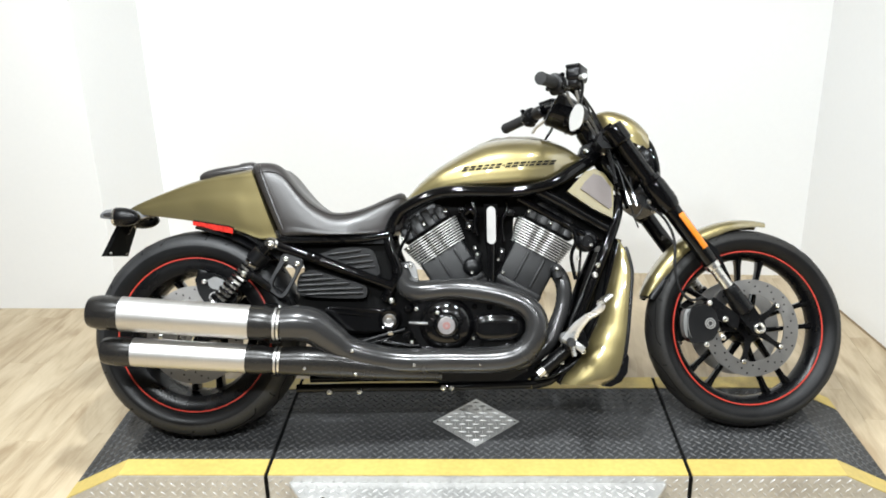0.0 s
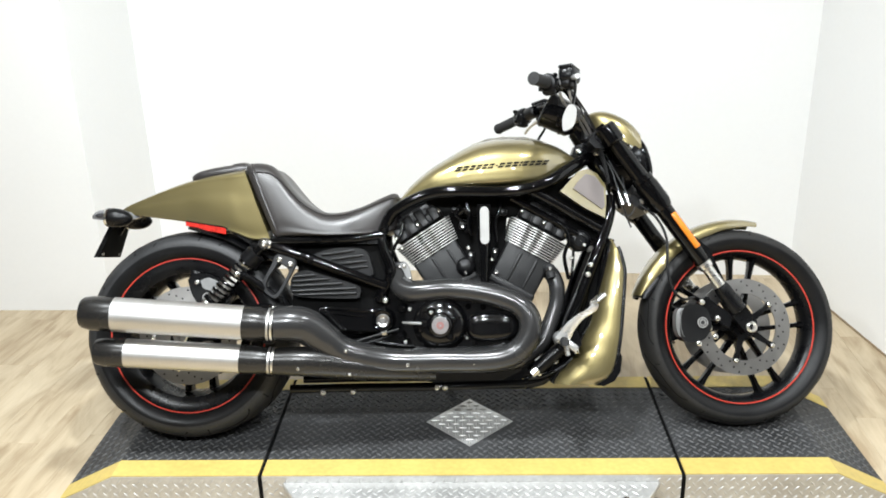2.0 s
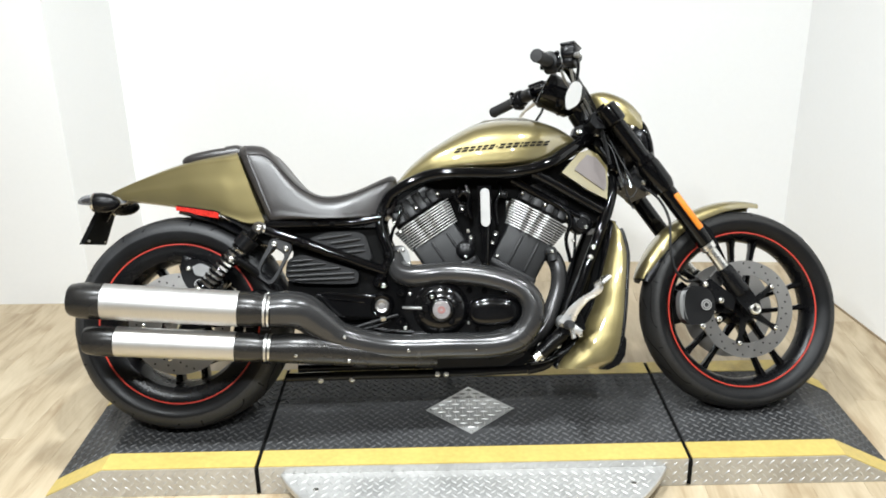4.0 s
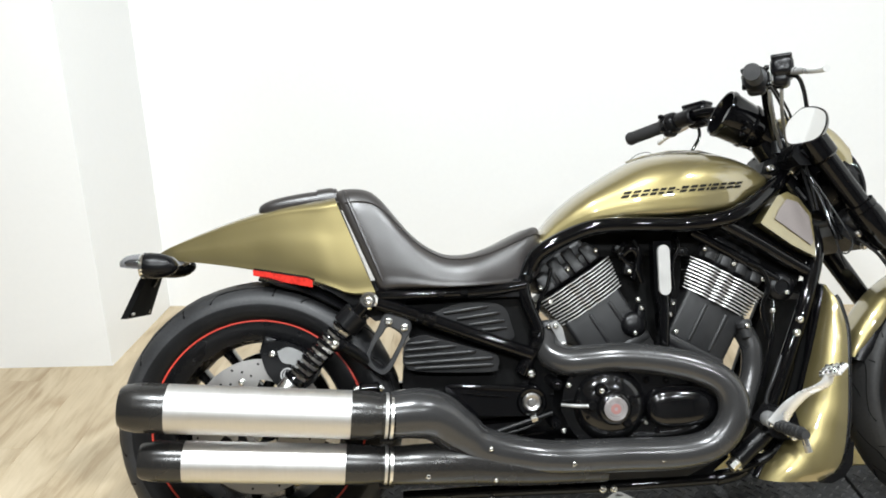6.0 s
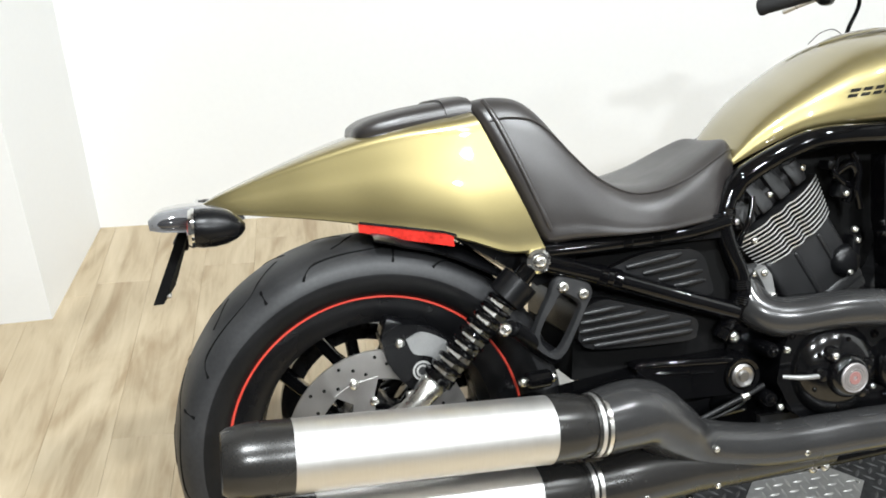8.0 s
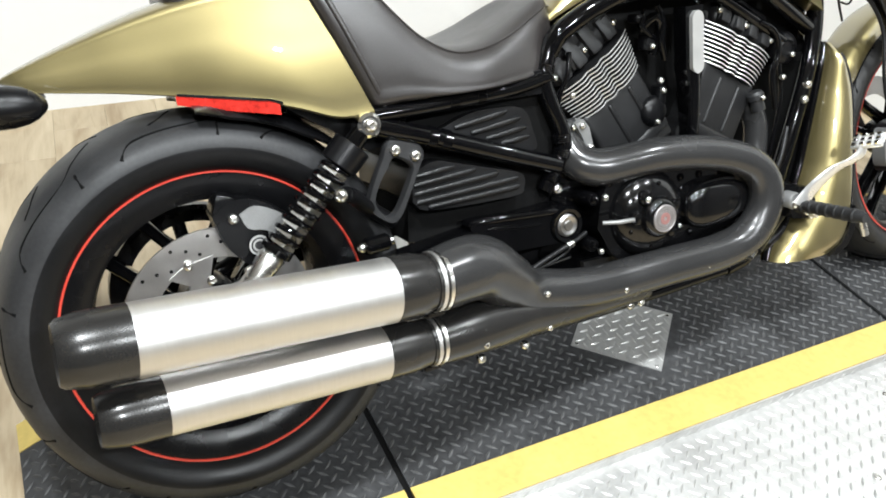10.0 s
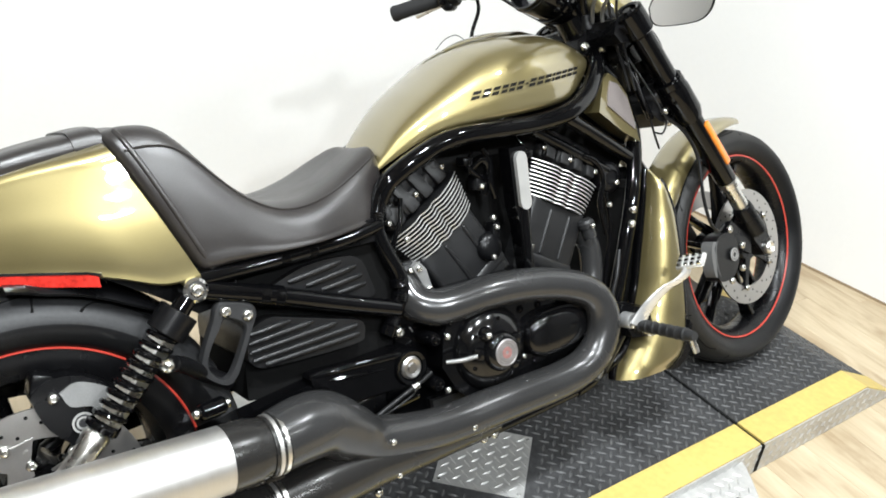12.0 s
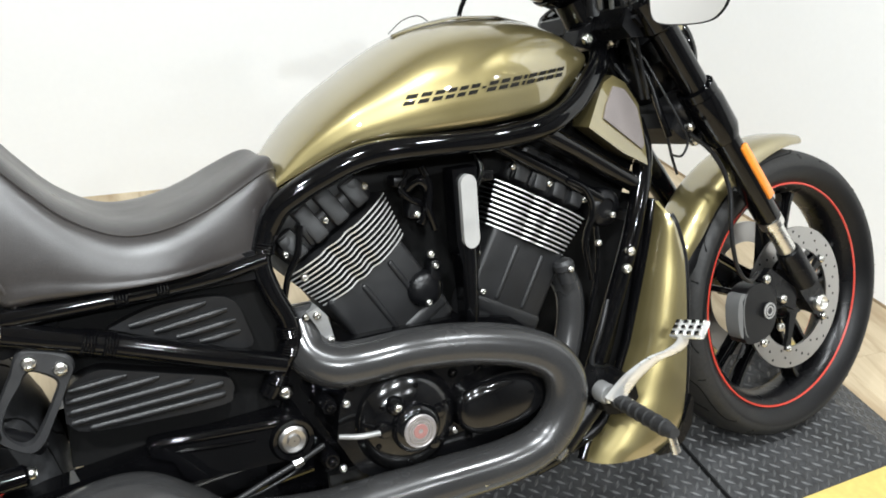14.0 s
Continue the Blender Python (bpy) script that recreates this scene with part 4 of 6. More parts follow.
def cylinder(base, tilt, fins, side_bias):
    """A barrel with machined cooling fins and a head, about a leaning axis; tilt in degrees from upright, towards the front."""
    m = Matrix.Translation(base) @ Matrix.Rotation(radians(tilt), 4, "Y")
    barrel = block((0.152, 0.196, 0.165), m @ pose(side_bias * 0.003, -0.004, -0.0775), 0.010, 3)
    c = part("cylinder", barrel, M["matte"], bike, "matte black engine cylinder")
    part("cylinder_foot", block((0.156, 0.202, 0.030), m @ pose(side_bias * 0.004, -0.004, -0.125), 0.010, 3), M["matte"], c)
    for q in (-0.018, 0.036):
        part("cylinder_rib", block((0.010, 0.203, 0.098), m @ pose(q, -0.004, -0.062), 0.0045, 3), M["matte"], c)
    pitch = 0.0079
    for k in range(fins):
        wide = 0.083 + 0.0016 * k
        right, left = [], []
        for q in np.linspace(-1, 1, 41):
            notch = 0.007 * (math.exp(-((q + 0.26) / 0.10) ** 2) + math.exp(-((q - 0.12) / 0.10) ** 2))
            y = -0.116 + 0.026 * abs(q) ** 2.6 + notch
            right.append((q * wide, y))
            left.append((q * wide, 0.09))
        own = bmesh.new()
        rings = [[(x, y, h) for x, y in right + left[::-1]] for h in (k * pitch - 0.0012, k * pitch + 0.0012)]
        skin(own, rings)
        own.faces.ensure_lookup_table()
        for f in own.faces:
            f.normal_update()
            if abs(f.normal.z) < 0.5 and f.calc_center_median().y < -0.07:
                f.material_index = 1
        own.transform(m)
        part("cooling_fin", own, [M["matte"], M["fin_edge"]], c, "thin fin with a bright machined edge", 25)
    part("fin_core", block((0.142, 0.176, fins * pitch), m @ pose(0, 0.0, fins * pitch / 2 - 0.004), 0.01, 2), M["satin"], c)
    top = fins * pitch
    head = block((0.168, 0.18, 0.040), m @ pose(0, -0.002, top + 0.018), 0.012, 3)
    block((0.135, 0.165, 0.05), m @ pose(0, -0.002, top + 0.045), 0.016, 3, head)
    for q in (-0.066, -0.030, 0.024, 0.066):
        block((0.022, 0.192, 0.042), m @ pose(q, -0.002, top + 0.024), 0.007, 2, head)
    for q, h in ((-0.060, 0.046), (-0.020, 0.060), (0.020, 0.060), (0.060, 0.046)):
        block((0.027, 0.040, h), m @ pose(q, -0.080, top + h / 2 - 0.002, -16), 0.006, 2, head)
        block((0.031, 0.090, 0.022), m @ pose(q, -0.045, top + h, 12), 0.007, 2, head)
    part("cylinder_head", head, M["matte"], c, "matte black ribbed cylinder head")
    for q in (-0.078, 0.0, 0.078):
        bolt(c, m @ Vector((q, -0.094, top + 0.022)), 0.0065)
    return c


cylinder((-0.098, 0, 0.572), -32, 10, -1)
cylinder((0.192, 0, 0.568), 29, 10, 1)
for x, y, z in ((-0.005, -0.115, 0.505), (0.005, -0.115, 0.582), (0.075, -0.12, 0.545), (0.088, -0.12, 0.505), (0.048, -0.15, 0.545)):
    bolt(engine, (x, y, z), 0.0065)
horn = part("intake_cover", plate([(0.033, 0.714), (0.074, 0.714), (0.074, 0.60), (0.066, 0.565), (0.062, 0.48), (0.056, 0.455), (0.046, 0.455), (0.042, 0.48), (0.040, 0.565), (0.033, 0.60)], -0.155, -0.122, 0.008, 3), M["gloss"], engine, "gloss black centre cover")
part("stem", tube([(0.054, -0.148, 0.605), (0.053, -0.151, 0.56), (0.051, -0.151, 0.50), (0.050, -0.147, 0.455)], [0.014, 0.0125, 0.0115, 0.009], 24, 16), M["gloss"], horn)
part("inlay", plate([(0.0545 + 0.0135 * math.cos(q), (0.690 if math.sin(q) > 0 else 0.607) + 0.0155 * math.sin(q)) for q in (2 * math.pi * (i + 0.5) / 20 for i in range(20))], -0.164, -0.15, 0.004, 3), M["inlay"], horn, "long silver inlay")
# Near-black fillers: shade between tank and cylinders is put into their colour.
part("airbox", plate([(-0.21, 0.695), (-0.12, 0.742), (0.20, 0.748), (0.31, 0.795), (0.39, 0.80), (0.435, 0.67), (0.40, 0.60), (0.34, 0.63), (0.27, 0.69), (0.1, 0.68), (-0.13, 0.685), (-0.19, 0.655)], -0.072, 0.072, 0.012, 2), M["groove"], engine, "airbox filler under the tank, gap shade put in as black")
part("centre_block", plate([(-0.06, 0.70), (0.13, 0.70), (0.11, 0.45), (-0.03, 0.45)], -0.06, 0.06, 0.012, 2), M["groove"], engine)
for pts, r in (([(-0.02, -0.105, 0.715), (-0.035, -0.112, 0.692), (-0.022, -0.115, 0.672), (-0.002, -0.11, 0.660)], 0.0045), ([(0.0, -0.115, 0.72), (0.010, -0.12, 0.69), (0.006, -0.12, 0.655), (0.016, -0.115, 0.62)], 0.006),
               ([(0.10, -0.10, 0.73), (0.105, -0.11, 0.70), (0.088, -0.11, 0.66), (0.092, -0.10, 0.60)], 0.006), ([(-0.195, -0.11, 0.66), (-0.205, -0.115, 0.62), (-0.222, -0.115, 0.59), (-0.232, -0.11, 0.55)], 0.005),
               ([(0.27, -0.105, 0.66), (0.30, -0.112, 0.64), (0.315, -0.112, 0.60), (0.30, -0.11, 0.55), (0.312, -0.108, 0.48)], 0.006), ([(0.33, -0.10, 0.57), (0.322, -0.112, 0.50), (0.305, -0.112, 0.43), (0.29, -0.11, 0.37)], 0.0045)):
    part("engine_hose", tube(pts, r, 0, 10), M["gloss"], engine, "thin black hose")
for x, z, w, h in ((-0.012, 0.655, 0.020, 0.030), (0.012, 0.545, 0.018, 0.050), (0.086, 0.56, 0.018, 0.040), (-0.034, 0.70, 0.022, 0.016), (0.115, 0.690, 0.024, 0.018)):
    part("connector", block((w, 0.03, h), pose(x, -0.098, z, 0, 8, 0), 0.004, 2), M["satin"], engine)
for x, y, z in ((-0.012, -0.114, 0.648), (0.012, -0.114, 0.562), (0.086, -0.114, 0.57), (-0.20, -0.12, 0.585), (0.32, -0.118, 0.545)):
    bolt(engine, (x, y, z), 0.006)
part("water_pipe", tube([(-0.03, -0.10, 0.68), (-0.005, -0.115, 0.70), (0.012, -0.11, 0.672), (0.0, -0.10, 0.63)], 0.009), M["gloss"], engine)
part("water_pump", lathe([(-0.05, 0.03), (0, 0.03), (0.008, 0.024), (0.012, 0.012), (0.012, 0.0005)], (-0.004, -0.105, 0.525), (0, -1, 0.1), 28), M["satin"], engine)
lock = part("thermostat_cap", lathe([(-0.06, 0.034), (0, 0.034), (0.006, 0.030), (0.010, 0.018), (0.006, 0.016), (0.006, 0.0005)], (0.352, -0.092, 0.598), (0, -1, 0), 28), M["satin"], engine, "round black cap")
bolt(lock, (0.362, -0.102, 0.585), 0.0065)
for base, way, r in (((-0.208, -0.102, 0.540), (0.05, -0.2, -0.97), 0.024), ((0.250, -0.11, 0.525), (0.22, -0.1, -0.97), 0.018)):
    flange = part("exhaust_flange", lathe([(0, 0.0005), (0, r * 0.75), (0.006, r), (0.016, r), (0.018, r * 0.8), (0.040, r * 0.8), (0.042, 0.0005)], base, way, 24), M["bracket"], engine, "grey exhaust flange", 30)
    bolt(flange, Vector(base) + Vector(way) * 0.012 + Vector((0, -r, 0)), 0.006)

clip = part("pipe_bracket", plate([(-0.207, 0.536), (-0.190, 0.542), (-0.177, 0.525), (-0.169, 0.484), (-0.181, 0.479), (-0.195, 0.513)], -0.136, -0.108, 0.004), M["grey_metal"], engine, "grey bracket at the exhaust port")
for x, z in ((-0.193, 0.530), (-0.176, 0.488)):
    bolt(clip, (x, -0.136, z), 0.0065)
part("gearbox", plate([(-0.46, 0.36), (-0.44, 0.22), (-0.36, 0.185), (-0.2, 0.18), (-0.2, 0.44), (-0.33, 0.44)], -0.112, 0.112, 0.012, 2), M["satin"], engine, "dark gearbox casing")
for z in (0.23, 0.27, 0.31):
    part("casing_rib", tube([(-0.44, -0.114, z), (-0.3, -0.116, z + 0.01), (-0.22, -0.114, z + 0.015)], 0.006, 0, 8), M["gloss"], engine)
# side panels
for name, edge, ribs, y in (
        ("lower_side_panel", [(-0.542, 0.461), (-0.538, 0.495), (-0.524, 0.514), (-0.492, 0.522), (-0.46, 0.513), (-0.40, 0.494), (-0.338, 0.474), (-0.326, 0.461), (-0.328, 0.446), (-0.342, 0.434), (-0.44, 0.436), (-0.52, 0.443)],
         [(-0.532, 0.503), (-0.461, 0.507), (-0.537, 0.488), (-0.421, 0.495), (-0.538, 0.473), (-0.378, 0.481), (-0.535, 0.458), (-0.340, 0.466), (-0.515, 0.447), (-0.338, 0.450)], -0.146),
        ("upper_side_panel", [(-0.472, 0.570), (-0.43, 0.584), (-0.391, 0.589), (-0.331, 0.586), (-0.305, 0.572), (-0.294, 0.54), (-0.290, 0.505), (-0.34, 0.513), (-0.41, 0.543)],
         [(-0.446, 0.568), (-0.345, 0.580), (-0.416, 0.554), (-0.318, 0.565), (-0.389, 0.540), (-0.308, 0.547), (-0.360, 0.527), (-0.304, 0.530)], -0.132)):
    p = part(name, plate(edge, y, 0.1, 0.010, 3, rounded=4), M["plastic"], bike, "black ribbed plastic side panel")
    for (x0, z0), (x1, z1) in zip(ribs[::2], ribs[1::2]):
        part("rib", tube([(x0, y + 0.001, z0), (x0 + 0.02, y, z0 + 0.2 * (z1 - z0)), (x1 - 0.02, y, z1 - 0.2 * (z1 - z0)), (x1, y + 0.001, z1)], [0.0045, 0.0058, 0.0058, 0.0035], 14, 10), M["plastic"], p)
# Near-black, so the shade behind the side panels lies in its colour.
part("battery_box", plate([(-0.56, 0.60), (-0.245, 0.61), (-0.235, 0.42), (-0.36, 0.36), (-0.545, 0.385), (-0.54, 0.44), (-0.522, 0.53)], -0.115, 0.115, 0.01), M["groove"], bike, "inner bodywork under the seat, blackened to stand in for shade")
part("fender_support", plate([(-0.735, 0.650), (-0.53, 0.645), (-0.53, 0.565), (-0.60, 0.555), (-0.66, 0.600)], -0.125, 0.125, 0.006), M["satin"], bike, "black fender support under the seat")
part("seat_base", plate([(-0.60, 0.635), (-0.27, 0.64), (-0.26, 0.60), (-0.59, 0.60)], -0.135, 0.135, 0.006), M["satin"], bike)

# swingarm, shocks, footpeg brackets
arm = part("swingarm", plate([(-0.225, 0.36), (-0.235, 0.392), (-0.27, 0.402), (-0.40, 0.398), (-0.62, 0.375), (-0.90, 0.350), (-0.91, 0.305), (-0.62, 0.325), (-0.40, 0.338), (-0.25, 0.332)], -0.158, -0.118, 0.010, 3), M["gloss"], bike, "gloss black swingarm")
part("swingarm_leg", plate([(-0.225, 0.36), (-0.235, 0.392), (-0.40, 0.398), (-0.62, 0.375), (-0.90, 0.350), (-0.91, 0.305), (-0.62, 0.325), (-0.25, 0.332)], 0.118, 0.158, 0.010, 3), M["gloss"], arm)
part("pivot_casting", plate([(-0.448, 0.392), (-0.451, 0.402), (-0.446, 0.408), (-0.43, 0.4085), (-0.378, 0.405), (-0.276, 0.397), (-0.24, 0.392), (-0.228, 0.365), (-0.25, 0.333), (-0.40, 0.341), (-0.413, 0.352), (-0.421, 0.378)], -0.165, -0.13, 0.008, 3), M["gloss"], arm)
part("casting_edge", tube([(-0.446, -0.157, 0.398), (-0.438, -0.158, 0.4045), (-0.378, -0.160, 0.4015), (-0.29, -0.160, 0.394), (-0.258, -0.158, 0.388)], [0.006, 0.0075, 0.0075, 0.0075, 0.006], 30, 14), M["gloss"], arm)
part("casting_rib", tube([(-0.445, -0.158, 0.396), (-0.41, -0.1615, 0.390), (-0.36, -0.1635, 0.384), (-0.31, -0.1635, 0.378)], [0.003, 0.0045, 0.0045, 0.003], 20, 8), M["gloss"], arm)
part("pivot_ring", lathe([(-0.03, 0.034), (0, 0.034), (0.006, 0.030), (0.004, 0.024), (-0.002, 0.022)], (-0.258, -0.166, 0.365), (0, -1, 0), 36), M["gloss"], arm)
part("pivot_cap", lathe([(-0.01, 0.021), (0.004, 0.021), (0.008, 0.017), (0.006, 0.010), (0.009, 0.008), (0.009, 0.0005)], (-0.258, -0.166, 0.365), (0, -1, 0), 32), M["disc"], arm, "bright pivot bolt")
part("axle_nut", lathe([(0, 0.024), (0.02, 0.024), (0.024, 0.020), (0.024, 0.0005)], (-0.87, -0.158, 0.327), (0, -1, 0), 6), M["bolt"], arm)
for s in (-1, 1):
    a, b = Vector((-0.612, s * 0.165, 0.604)), Vector((-0.845, s * 0.150, 0.372))
    way = (b - a).normalized()
    at = lambda d: a + way * d
    shock = part("shock_absorber", lathe([(0.038, 0.0005), (0.038, 0.029), (0.0395, 0.031), (0.077, 0.031), (0.0785, 0.029), (0.0785, 0.012), (0.240, 0.012), (0.240, 0.0005)], a, way, 36), M["satin"], bike, "black shock absorber with an exposed spring")
    turns, n = 9.5, 180
    side = way.orthogonal().normalized()
    other = way.cross(side)
    coil = [at(0.080 + 0.160 * k / n) + 0.0222 * (math.cos(2 * math.pi * turns * k / n) * side + math.sin(2 * math.pi * turns * k / n) * other) for k in range(n + 1)]
    part("spring", tube([tuple(p) for p in coil], 0.0042, n + 1, 8), M["gloss"], shock, "gloss black coil spring")
    part("neck", lathe([(0.012, 0.0005), (0.012, 0.014), (0.039, 0.016), (0.039, 0.0005)], a, way, 24), M["gloss"], shock)
    part("spring_seat", lathe([(0.232, 0.0005), (0.232, 0.024), (0.235, 0.0265), (0.242, 0.0265), (0.245, 0.022), (0.245, 0.0005)], a, way, 28), M["gloss"], shock)
    for k in range(9):
        d = 0.0885 + 0.01685 * k
        part("collar", lathe([(-0.0056, 0.014), (-0.0054, 0.0215), (-0.0046, 0.0232), (0.0046, 0.0232), (0.0054, 0.0215), (0.0056, 0.014)], at(d), way, 6), M["machined"], shock, "bright damper body")
    part("clevis", lathe([(0.245, 0.0005), (0.245, 0.017), (0.252, 0.021), (0.29, 0.018), (0.325, 0.020), (0.33, 0.0005)], a, way, 24), M["machined"], shock, "bright lower mount")
    part("eye", lathe([(-0.018, 0.0005), (-0.018, 0.0195), (0.010, 0.0195), (0.014, 0.015), (0.014, 0.0005)], a, (0, s, 0), 28), M["chrome"], shock, "bright upper eye")
    bolt(shock, a + Vector((0, s * 0.014, 0)), 0.011, (0, s, 0), 0.008)
bracket = bmesh.new()
loop_out = [(-0.592, 0.548), (-0.584, 0.567), (-0.568, 0.573), (-0.529, 0.559), (-0.519, 0.542), (-0.528, 0.523), (-0.555, 0.472), (-0.570, 0.447), (-0.588, 0.438), (-0.617, 0.458), (-0.625, 0.477), (-0.612, 0.511)]
loop_in = [(-0.583, 0.530), (-0.577, 0.540), (-0.568, 0.543), (-0.549, 0.531), (-0.543, 0.520), (-0.550, 0.503), (-0.564, 0.478), (-0.580, 0.455), (-0.594, 0.451), (-0.608, 0.466), (-0.611, 0.484), (-0.600, 0.508)]
oo, ii = [[tuple(p) for p in smooth_path(q + [q[0]], 45)[:-1]] for q in (loop_out, loop_in)]
prof = []
for (x, z), (u, v) in zip(oo, ii):
    dx, dz = u - x, v - z
    prof.append([(x, -0.147, z), (x, -0.158, z), (x + 0.12 * dx, -0.162, z + 0.12 * dz), (x + 0.88 * dx, -0.162, z + 0.88 * dz), (u, -0.158, v), (u, -0.147, v)])
vs = [[bracket.verts.new(p) for p in ring] for ring in prof]
for k in range(len(vs)):
    a, b = vs[k], vs[(k + 1) % len(vs)]
    for i in range(6):
        bracket.faces.new((a[i], a[(i + 1) % 6], b[(i + 1) % 6], b[i]))
bracket = part("peg_bracket", bracket, M["bracket"], bike, "black loop shaped passenger peg bracket")
for x, z in ((-0.570, 0.556), (-0.536, 0.541)):
    bolt(bracket, (x, -0.162, z), 0.0095, h=0.006)
part("peg_stub", tube([(-0.575, -0.128, 0.432), (-0.62, -0.15, 0.468), (-0.655, -0.185, 0.500), (-0.675, -0.205, 0.513)], 0.0125), M["satin"], bracket, "folded passenger peg")
part("peg_pivot", lathe([(0, 0.0005), (0, 0.011), (0.004, 0.0145), (0.040, 0.0145), (0.044, 0.011), (0.044, 0.0005)], (-0.640, -0.158, 0.409), (1, 0.1, 0), 20), M["gloss"], bracket)
for x, q in ((-0.643, -1), (-0.594, 1)):
    bolt(bracket, (x, -0.158 + 0.005 * (q > 0), 0.409), 0.0085, (q, -0.2, 0), 0.008)
bolt(bracket, (-0.684, -0.212, 0.514), 0.011, (-0.5, -0.7, 0.1), 0.012)
rear_caliper = part("rear_caliper", plate([(-0.862, 0.50), (-0.835, 0.518), (-0.795, 0.514), (-0.752, 0.486), (-0.728, 0.452), (-0.75, 0.418), (-0.80, 0.402), (-0.845, 0.445)], -0.125, -0.075, 0.008, 3, rounded=4), M["satin"], bike, "black rear brake caliper")
part("caliper_plate", plate([(-0.822, 0.496), (-0.797, 0.505), (-0.764, 0.490), (-0.738, 0.466), (-0.735, 0.449), (-0.760, 0.446), (-0.785, 0.464), (-0.812, 0.472)], -0.129, -0.12, 0.003, rounded=3), M["grey_metal"], rear_caliper, "grey caliper face")
for x, z in ((-0.832, 0.491), (-0.754, 0.465), (-0.822, 0.405), (-0.880, 0.404)):
    bolt(rear_caliper, (x, -0.127, z), 0.008)
part("caliper_lug", block((0.030, 0.045, 0.034), pose(-0.842, -0.100, 0.512, 0, 20, 0), 0.005), M["satin"], rear_caliper)
part("medallion", lathe([(0, 0.016), (0.003, 0.016), (0.004, 0.013), (0.003, 0.0005)], (-0.800, -0.127, 0.443), (0, -1, 0), 24), M["bracket"], rear_caliper, "small round medallion")
for r in (0.0145, 0.0085):
    part("medallion_ring", lathe([(0.003, r - 0.0018), (0.0046, r - 0.0014), (0.0046, r + 0.0014), (0.003, r + 0.0018)], (-0.800, -0.127, 0.443), (0, -1, 0), 24), M["inlay"], rear_caliper)


# exhaust
def silencer(rear_end, rear_body, front_body, front_end, r, label):
    """A canister with black end cap and collar and a bright clamp."""
    a, b = Vector(rear_end), Vector(front_end)
    way = (b - a).normalized()
    length = (b - a).length
    s0 = (Vector(rear_body) - a).dot(way)
    s1 = (Vector(front_body) - a).dot(way)
    can = part("silencer", lathe([(s0 - 0.004, r * 0.9), (s0, r), (s1, r), (s1 + 0.004, r * 0.9)], a, way, 64), M["brushed"], bike, label, 30)
    part("end_cap", lathe([(0.014, 0.0005), (0.012, r * 0.66), (0.0, r * 0.72), (-0.003, r * 0.80), (0.004, r * 0.90), (0.03, r * 1.0), (s0 * 0.8, r * 1.012), (s0, r * 1.012), (s0 + 0.001, r * 0.97)], a, way, 64), M["cap"], can, "satin black end cap", 40)
    part("collar", lathe([(s1 - 0.001, r * 0.97), (s1, r * 1.012), (s1 + 0.04, r * 1.0), (length - 0.016, r * 0.93), (length, r * 0.86), (length, r * 0.5)], a, way, 64), M["cap"], can, "satin black front collar", 40)
    clamp = part("clamp", lathe([(length - 0.006, r * 0.84), (length - 0.005, r * 0.925), (length + 0.017, r * 0.925), (length + 0.020, r * 0.86)], a, way, 48), M["cap"], can, "dark clamp band", 30)
    for d in (0.0035, 0.0145):
        part("clamp_ring", lathe([(length + d - 0.0035, r * 0.90), (length + d - 0.003, r * 0.955), (length + d + 0.003, r * 0.955), (length + d + 0.0035, r * 0.90)], a, way, 48), M["machined" if d > 0.01 else "brushed"], clamp, "bright clamp ring", 30)
    part("clamp_block", block((0.03, 0.014, 0.014), Matrix.Translation(a + way * (length + 0.003) + Vector((0, 0.0, -r * 0.98))), 0.003), M["satin"], can)
    return can


silencer((-1.108, -0.3043, 0.4126), (-1.020, -0.3008, 0.4048), (-0.652, -0.2773, 0.373), (-0.583, -0.2727, 0.3674), 0.0500, "upper brushed steel silencer with black ends")
silencer((-1.080, -0.2784, 0.298), (-0.996, -0.2741, 0.2914), (-0.668, -0.2542, 0.2659), (-0.588, -0.2496, 0.2603), 0.0420, "lower brushed steel silencer with black ends")
PIPE = [(-0.570, -0.269, 0.367, 0.0485), (-0.516, -0.257, 0.367, 0.0525), (-0.474, -0.243, 0.356, 0.0525), (-0.426, -0.227, 0.319, 0.0480), (-0.370, -0.211, 0.280, 0.0415), (-0.236, -0.198, 0.249, 0.0375),
        (-0.07, -0.20, 0.2465, 0.037), (0.063, -0.203, 0.2465, 0.036), (0.135, -0.207, 0.265, 0.035), (0.175, -0.210, 0.31, 0.034), (0.182, -0.207, 0.36, 0.034), (0.157, -0.20, 0.402, 0.033), (0.099, -0.19, 0.431, 0.033),
        (0.017, -0.18, 0.450, 0.033), (-0.066, -0.172, 0.457, 0.033), (-0.133, -0.160, 0.452, 0.034), (-0.176, -0.146, 0.452, 0.035), (-0.206, -0.126, 0.470, 0.034), (-0.212, -0.100, 0.510, 0.030)]
pipe = part("exhaust_pipe", tube([p[:3] for p in PIPE], [p[3] for p in PIPE], 130, 36), M["shield"], bike, "matte black looping exhaust heat shield", 60)
LOW = [(-0.577, -0.248, 0.259, 0.0395), (-0.51, -0.240, 0.2575, 0.0430), (-0.44, -0.226, 0.252, 0.0440), (-0.368, -0.208, 0.242, 0.042), (-0.28, -0.194, 0.230, 0.038), (-0.20, -0.186, 0.221, 0.032), (-0.10, -0.18, 0.212, 0.024)]
part("lower_heat_shield", tube([(p[0], p[1], p[2] - 0.002) for p in LOW], [p[3] for p in LOW], 48, 32), M["cap"], pipe, "satin black lower heat shield", 60)
